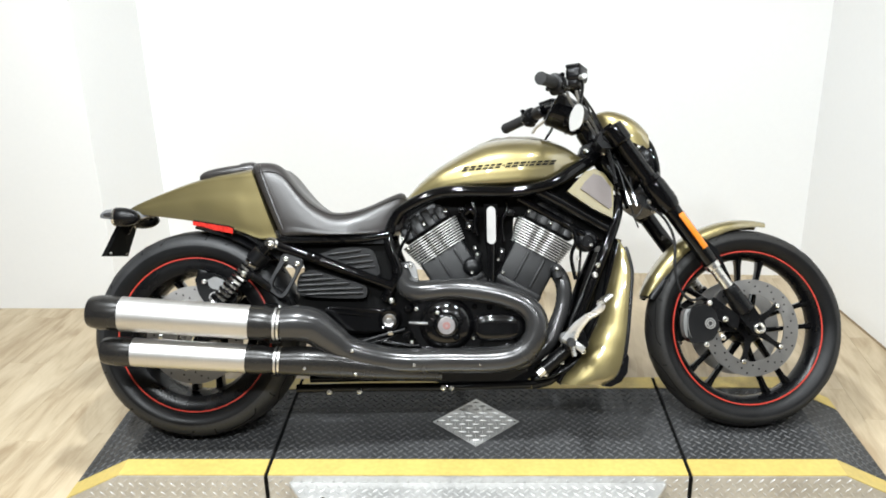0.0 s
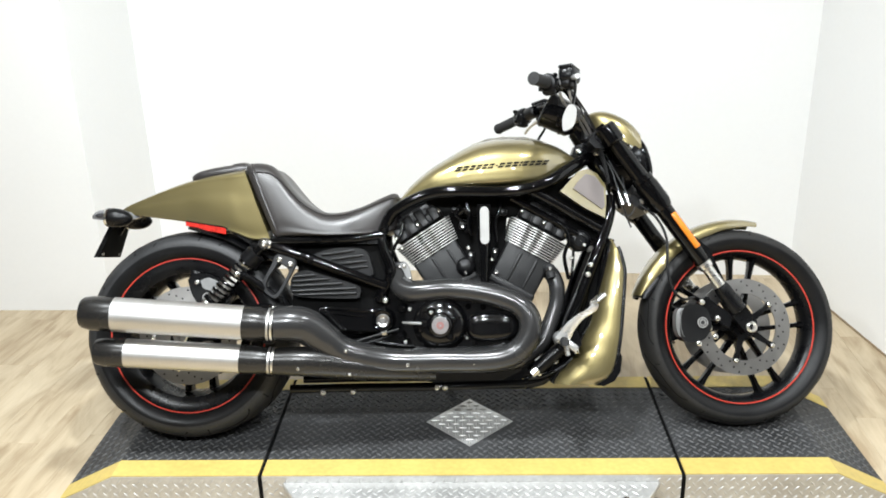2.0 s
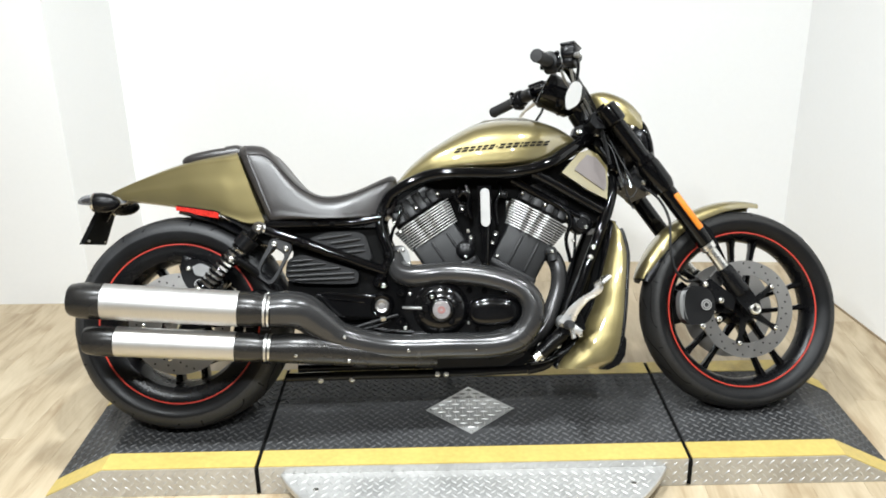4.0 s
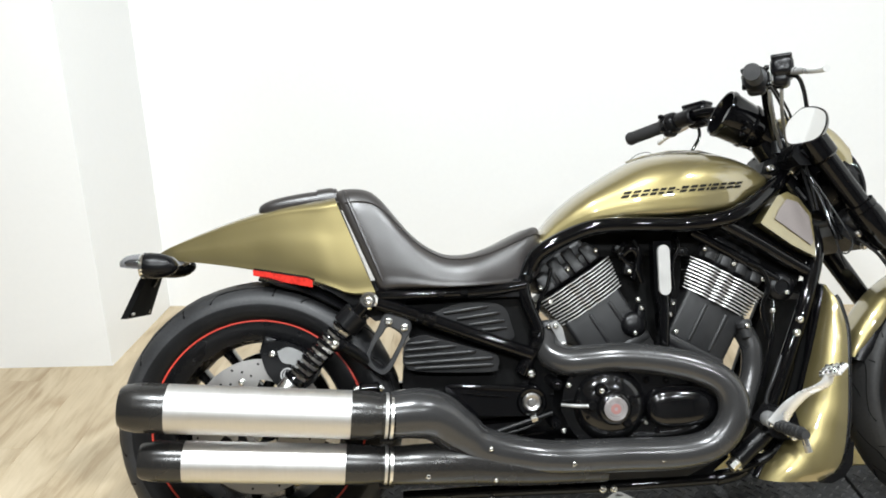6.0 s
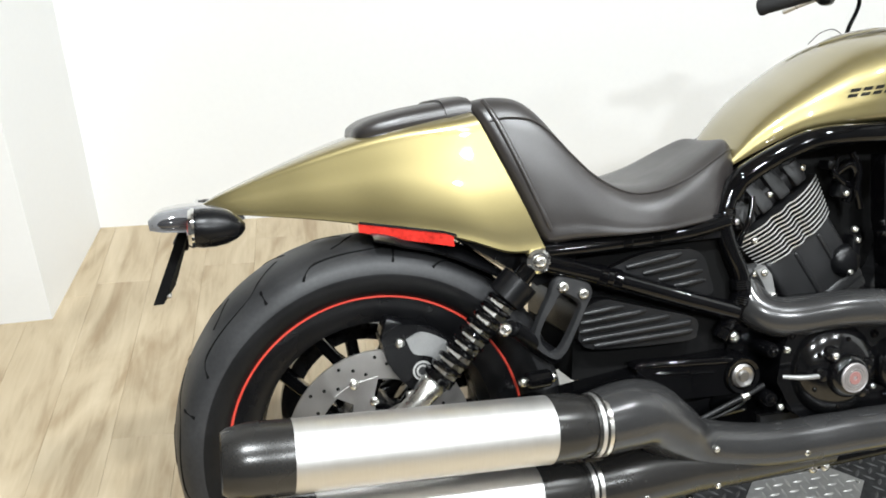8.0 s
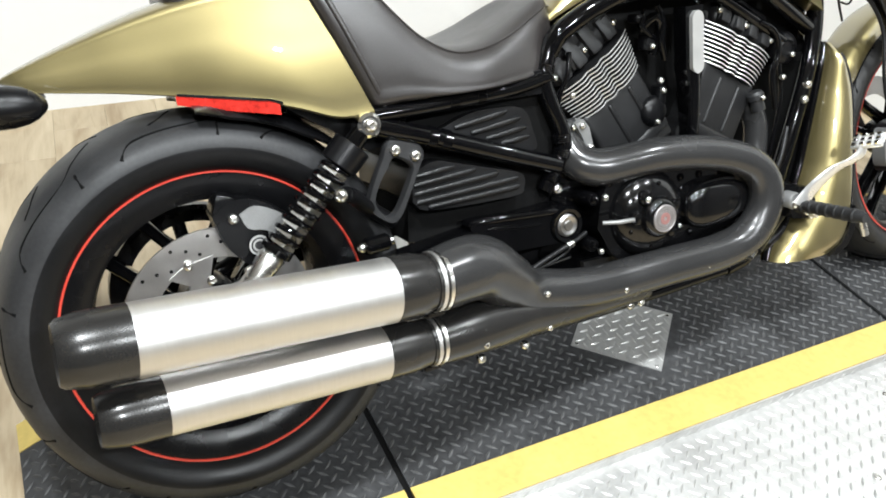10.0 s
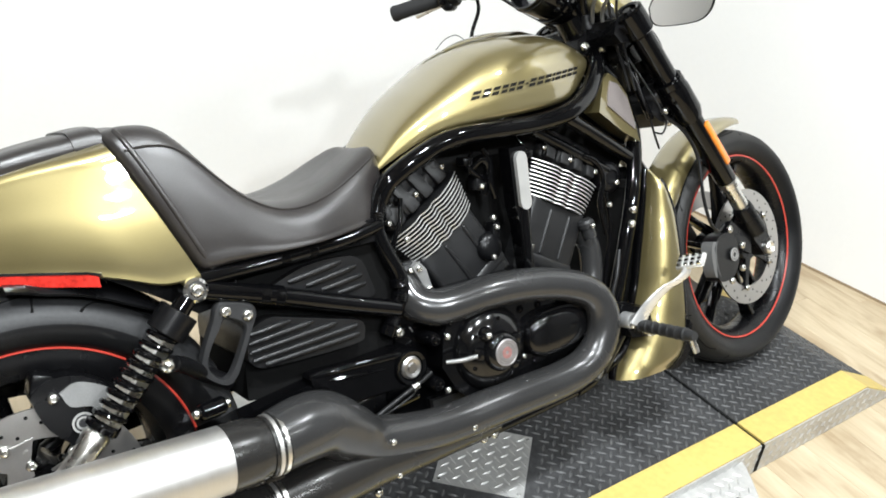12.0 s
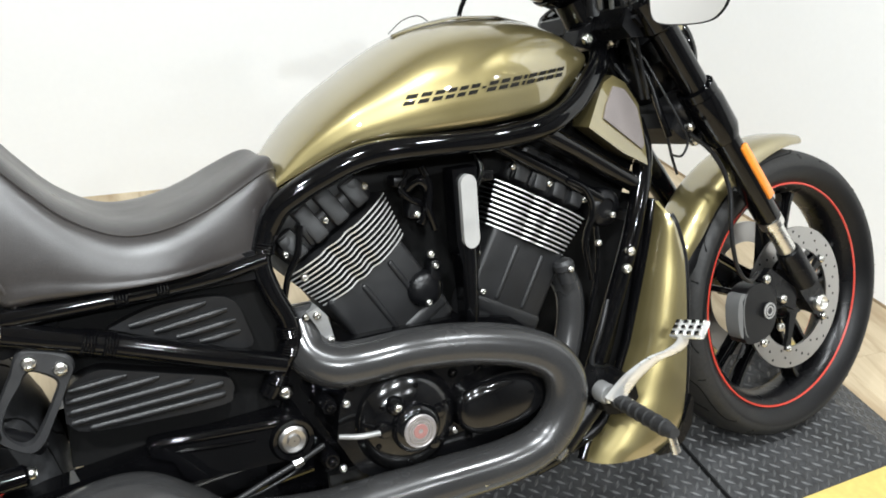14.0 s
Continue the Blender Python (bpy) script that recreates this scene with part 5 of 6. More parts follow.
part("front_pipe", tube([(0.222, -0.04, 0.505), (0.254, -0.07, 0.507), (0.276, -0.085, 0.465), (0.275, -0.09, 0.405), (0.250, -0.10, 0.338), (0.220, -0.115, 0.283), (0.15, -0.13, 0.235), (0.05, -0.14, 0.222)], 0.0245, 50, 24), M["shield"], pipe, "matte black front header pipe", 60)
for x, y, z in ((-0.361, -0.256, 0.284), (-0.181, -0.2345, 0.239), (0.013, -0.2365, 0.240), (-0.497, -0.279, 0.238), (-0.472, -0.2925, 0.369), (-0.352, -0.242, 0.215)):
    bolt(pipe, (x, y + 0.004, z), 0.0055, h=0.005)
part("collector", tube([(0.304, -0.145, 0.292), (0.25, -0.15, 0.248), (0.205, -0.155, 0.212)], 0.021), M["satin"], bike, "black brake line reservoir")
part("reservoir_end", tube([(0.205, -0.155, 0.212), (0.188, -0.157, 0.198)], 0.014, seg=8), M["machined"], bike, "bright reservoir fitting")

for pts, r, mat in (([(0.30, -0.135, 0.315), (0.27, -0.15, 0.275), (0.235, -0.155, 0.245), (0.20, -0.15, 0.205)], 0.005, "satin"), ([(0.32, -0.13, 0.24), (0.28, -0.14, 0.21), (0.23, -0.14, 0.19), (0.18, -0.13, 0.18)], 0.007, "gloss"),
                    ([(0.345, -0.12, 0.30), (0.33, -0.135, 0.26), (0.30, -0.14, 0.225), (0.26, -0.135, 0.20)], 0.012, "satin"), ([(0.335, -0.12, 0.44), (0.31, -0.13, 0.39), (0.29, -0.13, 0.34), (0.295, -0.14, 0.30)], 0.005, "plastic")):
    part("brake_line", tube(pts, r, 0, 10), M[mat], bike, "black brake line")
for p in ((0.262, -0.150, 0.232), (0.226, -0.156, 0.214), (0.212, -0.150, 0.196)):
    bolt(bike, p, 0.0075)
# radiator shrouds and forward controls
SHROUD = [(0.6, 0.444, 0.446, 0.105, 0.125), (0.575, 0.437, 0.456, 0.108, 0.148), (0.556, 0.432, 0.462, 0.11, 0.156), (0.504, 0.418, 0.471, 0.112, 0.165), (0.45, 0.402, 0.466, 0.114, 0.176), (0.4, 0.386, 0.46, 0.116, 0.184),
          (0.35, 0.37, 0.454, 0.118, 0.191), (0.315, 0.352, 0.449, 0.121, 0.196), (0.28, 0.334, 0.443, 0.124, 0.2), (0.25, 0.312, 0.437, 0.127, 0.203), (0.215, 0.284, 0.427, 0.13, 0.204), (0.188, 0.262, 0.41, 0.136, 0.203), (0.168, 0.249, 0.384, 0.142, 0.198)]
for s in (-1, 1):
    rings = []
    for z, x0, x1, yi, yo in smooth_path(SHROUD, 44):
        w, d = x1 - x0, yo - yi
        ring = [(x0, s * yi, z), (x0 + 0.08 * w, s * (yi + 0.42 * d), z), (x0 + 0.20 * w, s * (yi + 0.72 * d), z), (x0 + 0.34 * w, s * (yi + 0.88 * d), z), (x0 + 0.50 * w, s * (yi + 0.96 * d), z), (x0 + 0.75 * w, s * (yi + 1.0 * d), z),
                (x1 - 0.008, s * (yo - 0.001), z), (x1 - 0.002, s * (yo - 0.002), z), (x1, s * (yo - 0.007), z), (x1 - 0.003, s * (yo - 0.016), z), (x0 + 0.5 * w, s * (yi + 0.94 * d - 0.018), z), (x0 + 0.004, s * (yi - 0.012), z)]
        rings.append(ring)
    sh = part("radiator_shroud", loft(rings), M["gold"], bike, "olive gold curved radiator side shroud", 50)
    part("shroud_toe", plate([(0.372, 0.166), (0.410, 0.188), (0.432, 0.222), (0.446, 0.262), (0.452, 0.250), (0.447, 0.206), (0.428, 0.178), (0.398, 0.164)], s * 0.170, s * 0.2065, 0.004), M["satin"], sh, "black toe piece")
    part("shroud_trim", tube([(x0 + 0.002, s * (yi + 0.004), z) for z, x0, x1, yi, yo in SHROUD], 0.009, 40, 10), M["gloss"], sh, "black rear edge trim")
    part("shroud_edge", tube([(x1 + 0.004, s * (yo - 0.010), z) for z, x0, x1, yi, yo in SHROUD[1:]], 0.0065, 40, 12), M["satin"], sh, "black front edge guard")
# Near-black filler added for the shaded gap beside the shroud.
part("radiator_gap_fill", plate([(0.42, 0.61), (0.455, 0.60), (0.43, 0.44), (0.40, 0.31), (0.345, 0.20), (0.26, 0.185), (0.305, 0.31), (0.352, 0.44), (0.385, 0.53)], -0.104, 0.104, 0.008, 2), M["groove"], bike, "black filler behind the radiator, stands in for shade")
for pts, r in (([(0.40, -0.108, 0.56), (0.372, -0.114, 0.47), (0.345, -0.114, 0.38), (0.318, -0.112, 0.30)], 0.011), ([(0.425, -0.106, 0.58), (0.408, -0.110, 0.48), (0.385, -0.112, 0.38), (0.35, -0.112, 0.28)], 0.007)):
    part("radiator_hose", tube(pts, r, 0, 14), M["gloss"], bike, "gloss black radiator hose")
part("radiator", block((0.045, 0.20, 0.37), pose(0.432, 0, 0.40, 0, -3, 0), 0.006), M["matte"], bike, "black radiator core")
for s in (-1, 1):
    def leaning(bm):
        for v in bm.verts:
            v.co.y -= s * (0.37 * (v.co.x - 0.318) + 0.31 * (v.co.z - 0.753) - 0.007)
        return bm

    up = part("air_scoop", leaning(plate([(0.287, 0.748), (0.303, 0.765), (0.348, 0.812), (0.380, 0.822), (0.410, 0.808), (0.437, 0.768), (0.434, 0.72), (0.426, 0.666), (0.364, 0.696)], s * 0.082, s * 0.128, 0.010, 3)), M["gold"], bike, "olive gold triangular side scoop", 50)
    part("scoop_panel", leaning(plate([(0.329, 0.757), (0.343, 0.777), (0.373, 0.805), (0.403, 0.797), (0.428, 0.763), (0.427, 0.703), (0.418, 0.694)], s * 0.11, s * 0.1310, 0.004, 2)), M["scoop"], up, "silver mesh panel")
mount = part("control_mount", plate([(0.255, 0.30), (0.285, 0.335), (0.325, 0.325), (0.335, 0.285), (0.31, 0.262), (0.27, 0.27)], -0.20, -0.125, 0.008), M["satin"], bike, "black forward control mount")
part("mount_boss", lathe([(-0.02, 0.018), (0.0, 0.018), (0.005, 0.015), (0.005, 0.0005)], (0.270, -0.200, 0.308), (0, -1, 0), 24), M["grey_metal"], mount, "grey pivot boss")
part("mount_clevis", block((0.034, 0.040, 0.020), pose(0.305, -0.206, 0.284, 0, 38, 0), 0.004), M["silver"], mount, "bright peg clevis")
for x, y, z in ((0.268, -0.203, 0.302), (0.306, -0.20, 0.278), (0.318, -0.20, 0.268)):
    bolt(mount, (x, y, z), 0.0085, h=0.010)
peg = part("rider_footpeg", tube([(0.283, -0.195, 0.297), (0.275, -0.27, 0.302), (0.266, -0.345, 0.307), (0.264, -0.372, 0.308)], [0.011, 0.0125, 0.0125, 0.009], 20, 16), M["grip"], bike, "black rubber rider footpeg")
for k in range(7):
    p = Vector((0.281, -0.215, 0.2985)).lerp(Vector((0.266, -0.345, 0.307)), k / 6)
    part("peg_rib", lathe([(-0.006, 0.0122), (-0.004, 0.0138), (0.004, 0.0138), (0.006, 0.0122)], p, (-0.1, -1, 0.06), 16), M["grip"], peg)
part("feeler", tube([(0.266, -0.362, 0.300), (0.272, -0.366, 0.272)], 0.007, seg=10), M["bolt"], peg, "bright peg feeler")
pedal = part("brake_pedal", loft([[(p + Vector((math.cos(a) * w * 0.80, -math.sin(a) * 0.006, -math.cos(a) * w * 0.55))) for a in (2 * math.pi * k / 12 for k in range(12))] for p, w in
                                  [(Vector(q[:3]), q[3]) for q in smooth_path([(0.272, -0.212, 0.298, 0.021), (0.287, -0.220, 0.322, 0.019), (0.300, -0.232, 0.345, 0.016), (0.325, -0.250, 0.372, 0.012), (0.346, -0.268, 0.386, 0.011), (0.360, -0.278, 0.400, 0.012), (0.364, -0.280, 0.416, 0.013)], 26).tolist()]]),
             M["silver"], bike, "bright polished brake pedal")
padm = Matrix.Translation((0.371, -0.286, 0.424)) @ Matrix.Rotation(radians(-38), 4, "Y") @ Matrix.Rotation(radians(18), 4, "Z")
part("pedal_pad", block((0.034, 0.062, 0.009), padm, 0.003), M["silver"], pedal)
for i in range(3):
    for j in range(4):
        part("pedal_stud", block((0.0075, 0.010, 0.006), padm @ pose(-0.011 + 0.011 * i, -0.022 + 0.0147 * j, 0.006), 0.0015, 1), M["chrome"], pedal)

# steering: forks, headlight, handlebar
FORK_TOP, FORK_END = Vector((0.432, 0, 0.918)), Vector((0.853, 0, 0.316))
fway = (FORK_END - FORK_TOP).normalized()


def on_fork(d, s):
    return FORK_TOP + fway * d + Vector((0, s * 0.120, 0))


forks = steered(part("fork_yoke", plate([(0.372, 0.895), (0.385, 0.925), (0.43, 0.938), (0.458, 0.925), (0.462, 0.90), (0.43, 0.875), (0.39, 0.875)], -0.115, 0.115, 0.010, 3), M["satin"], bike, "satin black upper fork yoke"))
part("lower_yoke", plate([(0.50, 0.712), (0.53, 0.768), (0.575, 0.780), (0.620, 0.742), (0.600, 0.700), (0.560, 0.676), (0.528, 0.690)], -0.086, 0.086, 0.010, 3), M["plastic"], forks, "black lower yoke")
for s in (-1, 1):
    leg = part("fork_leg", lathe([(-0.020, 0.0005), (-0.020, 0.020), (-0.026, 0.022), (-0.028, 0.028), (-0.024, 0.034), (-0.008, 0.035), (0.030, 0.035), (0.036, 0.030), (0.038, 0.0255), (0.185, 0.0255), (0.185, 0.033), (0.20, 0.036), (0.265, 0.036), (0.285, 0.030), (0.288, 0.0265), (0.483, 0.0255), (0.490, 0.022), (0.490, 0.0005)],
                                 on_fork(0, s), fway, 36), M["gloss"], forks, "gloss black fork tube", 30)
    part("fork_slider", lathe([(0.45, 0.0175), (0.655, 0.0175), (0.655, 0.0005)], on_fork(0, s), fway, 28), M["machined"], leg, "bright fork slider")
    part("dust_seal", lathe([(0.490, 0.018), (0.491, 0.0235), (0.508, 0.0235), (0.512, 0.018)], on_fork(0, s), fway, 28), M["machined"], leg, "bright seal collar", 25)
    part("slider_sleeve", lathe([(0.578, 0.018), (0.581, 0.0225), (0.590, 0.0245), (0.67, 0.026), (0.675, 0.020)], on_fork(0, s), fway, 28), M["satin"], leg, "black lower fork casting", 30)
    part("axle_carrier", plate([(0.768, 0.40), (0.788, 0.428), (0.815, 0.418), (0.872, 0.335), (0.876, 0.308), (0.862, 0.292), (0.838, 0.298), (0.80, 0.345)], s * 0.090, s * 0.124, 0.009, 3), M["satin"], leg, "satin black axle carrier")
    part("axle_nut", lathe([(0, 0.017), (0.012, 0.017), (0.016, 0.013), (0.012, 0.009), (0.004, 0.008), (0.004, 0.0005)], (0.853, s * 0.120, 0.316), (0, s, 0), 24), M["machined"], leg, "bright hollow axle end")
    part("clamp_ring", lathe([(0.168, 0.0268), (0.168, 0.0335), (0.183, 0.0345), (0.185, 0.0268)], on_fork(0, s), fway, 36), M["gloss"], leg)
    m = Matrix.Translation(on_fork(0.375, s) + Vector((0.006, s * 0.0255, 0.004))) @ Matrix.Rotation(math.atan2(-fway.z, fway.x), 4, "Y")
    part("amber_reflector", block((0.130, 0.009, 0.019), m, 0.004, 2), M["amber"], leg, "long amber side reflector")
    part("fork_cap", lathe([(-0.027, 0.0005), (-0.027, 0.010), (-0.020, 0.012)], on_fork(0, s), fway, 6), M["satin"], leg)
part("yoke_beam", block((0.052, 0.20, 0.046), pose(0.540, 0, 0.748, 0, 34, 0), 0.012, 3), M["bracket"], forks)
for x, y, z in ((0.537, -0.093, 0.711), (0.555, -0.085, 0.683)):
    bolt(forks, (x, y, z), 0.0095, h=0.012)
for x, y, z in ((0.414, -0.026, 0.876), (0.358, -0.026, 0.881)):
    bolt(forks, (x, y - 0.012, z), 0.0115, h=0.010)
part("yoke_arm", plate([(0.336, 0.872), (0.346, 0.898), (0.425, 0.926), (0.450, 0.896), (0.434, 0.864), (0.37, 0.862)], -0.036, 0.0, 0.006), M["satin"], forks)
for s in (-1, 1):
    part("pinch_clamp", plate([(0.392, 0.905), (0.402, 0.925), (0.425, 0.932), (0.434, 0.905), (0.415, 0.885)], s * 0.125, s * 0.088, 0.006), M["satin"], forks)
    part("riser", tube([(0.388, s * 0.03, 0.92), (0.385, s * 0.032, 0.95)], [0.020, 0.017], seg=20), M["satin"], forks)
part("nacelle", plate([(0.400, 0.89), (0.404, 0.945), (0.430, 0.965), (0.458, 0.93), (0.45, 0.88)], -0.070, 0.070, 0.01), M["gloss"], forks, "gloss black panel behind the headlight")
part("stem_nut", lathe([(0, 0.0005), (0, 0.022), (0.010, 0.022), (0.014, 0.018), (0.014, 0.0005)], (0.405, 0, 0.935), -fway, 6), M["chrome"], forks)
for k, (y, x) in enumerate(((-0.085, 0.47), (-0.055, 0.50), (0.02, 0.49), (-0.02, 0.46))):
    part("wiring", tube([(x - 0.05, y * 0.8, 0.88), (x - 0.02, y, 0.82), (x - 0.01, y - 0.01, 0.76), (x + 0.005, y - 0.02, 0.70)], 0.0055, 0, 8), M["gloss"], forks, "black wiring loom")

for s in (-1, 1):
    cal = steered(part("front_caliper", plate([(0.634, 0.372), (0.655, 0.394), (0.695, 0.396), (0.722, 0.376), (0.732, 0.338), (0.722, 0.306), (0.70, 0.286), (0.655, 0.282), (0.634, 0.300)], s * 0.118, s * 0.080, 0.012, 4, rounded=4), M["plastic"], bike, "black front brake caliper"))
    cal.matrix_local = turned @ Matrix.Translation((0, 0, -0.007))
    part("caliper_plate", loft([[(x, s * y, z) for y in (0.084, 0.115)] + [(x + 0.014, s * y, z) for y in (0.1185, 0.084)] for z, x in
                                ((0.298, 0.632), (0.305, 0.627), (0.322, 0.623), (0.342, 0.622), (0.362, 0.623), (0.378, 0.628), (0.385, 0.634))]), M["caliper"], cal, "grey curved caliper face", 50)
    part("medallion", lathe([(0, 0.016), (0.003, 0.016), (0.004, 0.013), (0.003, 0.0005)], (0.702, s * 0.121, 0.340), (0, s, 0), 24), M["bracket"], cal, "small round medallion")
    for r in (0.0145, 0.0085):
        part("medallion_ring", lathe([(0.003, r - 0.0018), (0.0046, r - 0.0014), (0.0046, r + 0.0014), (0.003, r + 0.0018)], (0.702, s * 0.121, 0.340), (0, s, 0), 24), M["inlay"], cal)
    for x, z in ((0.705, 0.402), (0.752, 0.352), (0.742, 0.296), (0.690, 0.276)):
        bolt(cal, (x, s * 0.117, z), 0.009, (0, s, 0), 0.006)
    part("caliper_mount", plate([(0.69, 0.40), (0.72, 0.42), (0.80, 0.36), (0.79, 0.32), (0.735, 0.35)], s * 0.115, s * 0.10, 0.004), M["satin"], cal)

LAMP_AT, LAMP_WAY = Vector((0.558, 0, 0.846)), Vector((0.97, 0, 0.22)).normalized()
lamp = steered(part("headlight", lathe([(-0.118, 0.0005), (-0.115, 0.035), (-0.098, 0.060), (-0.06, 0.082), (-0.02, 0.090), (0.0, 0.090), (0.008, 0.086), (0.010, 0.078)], LAMP_AT, LAMP_WAY, 48), M["satin"], bike, "round black headlight", 40))
part("bezel", lathe([(-0.006, 0.088), (0.0, 0.093), (0.010, 0.092), (0.016, 0.084), (0.012, 0.075)], LAMP_AT, LAMP_WAY, 48), M["gloss"], lamp, "black headlight bezel", 50)
part("lens", lathe([(0.010, 0.077), (0.018, 0.06), (0.023, 0.035), (0.025, 0.0005)], LAMP_AT, LAMP_WAY, 40), M["gauge"], lamp, "dark headlight lens", 60)
COWL = [(0.392, 0.992, 0.400, 0.965, 0.026), (0.406, 1.006, 0.420, 0.940, 0.052), (0.440, 1.010, 0.454, 0.918, 0.070), (0.480, 0.998, 0.492, 0.902, 0.078), (0.520, 0.974, 0.522, 0.886, 0.079), (0.550, 0.940, 0.546, 0.868, 0.077)]
COWL_SHAPE = [tuple(p) for p in smooth_path([(0, 1), (0.4, 0.975), (0.72, 0.87), (0.92, 0.66), (1.0, 0.34), (1.0, 0)], 28)]
cowl_rings = []
for xt, zt, xb, zb, w in smooth_path(COWL, 24).tolist():
    skins = []
    for grow in (0.004, 0.0):
        half = [(xb + (xt - xb) * v, -(w + grow) * u, zb + (zt + grow - zb) * v) for u, v in COWL_SHAPE]
        skins.append(list(reversed(half)) + [(x, -y, z) for x, y, z in half[1:]])
    cowl_rings.append(skins[0] + skins[1][::-1])
part("headlight_cowl", loft(cowl_rings), M["gold"], lamp, "olive gold headlight cowl", 50)
for y in (-1, 1):
    bolt(lamp, (0.512, y * 0.083, 0.885), 0.007, (0, y, 0))
    part("lamp_bracket", plate([(0.455, 0.86), (0.52, 0.895), (0.545, 0.875), (0.54, 0.845), (0.47, 0.825)], y * 0.083, y * 0.070, 0.004), M["satin"], lamp)

BAR = [(0.392, 0.030, 0.925), (0.372, 0.040, 0.975), (0.345, 0.070, 1.030), (0.310, 0.120, 1.062), (0.268, 0.175, 1.066), (0.215, 0.250, 1.053), (0.162, 0.345, 1.042)]
BAR_R = [(0.392, -0.030, 0.925), (0.372, -0.040, 0.975), (0.345, -0.075, 1.022), (0.310, -0.130, 1.047), (0.268, -0.190, 1.050), (0.215, -0.255, 1.040), (0.164, -0.335, 1.029)]
bar = steered(part("handlebar", tube(BAR_R, 0.0125, 40), M["gloss"], bike, "black drag style handlebar"))
part("handlebar_half", tube(BAR, 0.0125, 40), M["gloss"], bar)
GRIPS = {-1: ((0.214, -0.257, 1.040), (0.164, -0.335, 1.029), (0.238, -0.232, 1.044), (0.286, -0.246, 1.076), [(0.292, -0.268, 1.052), (0.287, -0.32, 1.038), (0.270, -0.385, 1.018), (0.262, -0.44, 1.006)], (0.256, -0.362, 0.904)),
         1: ((0.216, 0.248, 1.0525), (0.162, 0.345, 1.042), (0.240, 0.216, 1.056), (0.292, 0.190, 1.088), [(0.298, 0.21, 1.066), (0.292, 0.27, 1.056), (0.272, 0.34, 1.046), (0.268, 0.40, 1.04)], (0.262, 0.360, 0.872))}
for s, (g0, g1, sw, rs, lever, c) in GRIPS.items():
    g0, g1 = Vector(g0), Vector(g1)
    gw = (g1 - g0).normalized()
    ln = (g1 - g0).length
    along = math.atan2(gw.y, gw.x)
    part("grip", lathe([(0, 0.0005), (0, 0.0165), (0.006, 0.0178), (ln - 0.008, 0.0178), (ln + 0.002, 0.0192), (ln + 0.008, 0.0172), (ln + 0.009, 0.0005)], g0, gw, 28), M["grip"], bar, "black rubber grip")
    turn = Matrix.Translation(g0 - gw * 0.024) @ Matrix.Rotation(along, 4, "Z")
    house = part("switch_housing", lathe([(-0.050, 0.016), (-0.048, 0.025), (-0.043, 0.0285), (-0.028, 0.0295), (-0.026, 0.0275), (-0.024, 0.0295), (-0.010, 0.0285), (-0.004, 0.025), (-0.002, 0.016)], g0, gw, 28), M["satin"], bar, "black switch housing")
    part("switch_pod", block((0.030, 0.040, 0.030), turn @ pose(0, 0, -0.020), 0.011, 4), M["satin"], house)
    for dx, dz in ((0.008, -0.016), (0.006, 0.006), (0.010, 0.020), (-0.004, -0.004)):
        part("switch", block((0.014, 0.011, 0.011), turn @ pose(dx, -0.024, dz), 0.003, 2), M["gloss"], house)
        part("switch", block((0.014, 0.011, 0.011), turn @ pose(dx, 0.024, dz), 0.003, 2), M["gloss"], house)
    part("collar", lathe([(-0.100, 0.016), (-0.096, 0.021), (-0.058, 0.022), (-0.050, 0.019)], g0, gw, 24), M["satin"], bar)
    rm = Matrix.Translation(rs) @ Matrix.Rotation(along, 4, "Z")
    res = part("master_cylinder", block((0.076, 0.048, 0.044), rm @ pose(0, 0, -0.012), 0.014, 4), M["satin"], bar, "black fluid reservoir")
    part("reservoir_lid", block((0.072, 0.044, 0.010), rm @ pose(0, 0, 0.009), 0.004, 3), M["satin"], res)
    part("lever_mount", block((0.058, 0.036, 0.034), rm @ pose(0.0, -0.004, -0.034), 0.011, 3), M["satin"], bar)
    part("lever", tube(lever, [0.009, 0.0078, 0.0062, 0.0072], 24, 12), M["silver"], bar, "bright hand lever")
    part("lever_perch", block((0.034, 0.030, 0.030), rm @ pose(0.008, -0.010, -0.030), 0.007, 3), M["silver"], bar, "bright lever perch")
    hang = [(rs[0] + 0.002, rs[1] - 0.015, rs[2] - 0.03), (0.290, -0.295, rs[2] - 0.045), (0.282, -0.325, rs[2] - 0.08), (c[0] + 0.008, c[1], c[2] + 0.036)]
    if s > 0:
        hang = [(0.303, 0.215, 1.052), (0.305, 0.216, 1.016), (0.279, 0.218, 0.973), (0.270, 0.235, 0.935), (0.268, 0.30, 0.91), (c[0] + 0.008, c[1], c[2] + 0.036)]
    stem = part("mirror_stem", tube(hang, 0.0046, 36, 10), M["gloss"], bar, "black mirror stem")
    # mirror below the bar
    u, nrm = Vector((0.10, s * 0.995, 0.03)).normalized(), Vector((-0.995, s * 0.10, 0.03)).normalized()
    v = nrm.cross(u) if nrm.cross(u).z > 0 else -nrm.cross(u)
    c = Vector(c)
    shape = [(-0.062, 0.016), (-0.050, 0.031), (-0.017, 0.045), (0.006, 0.047), (0.040, 0.037), (0.066, 0.020), (0.071, 0.004), (0.063, -0.016), (0.042, -0.031), (0.006, -0.032), (-0.044, -0.024), (-0.060, -0.010)]
    shape = [(p, 0.94 * q) for p, q in smooth_path(shape + [shape[0]], 46)[:-1]]
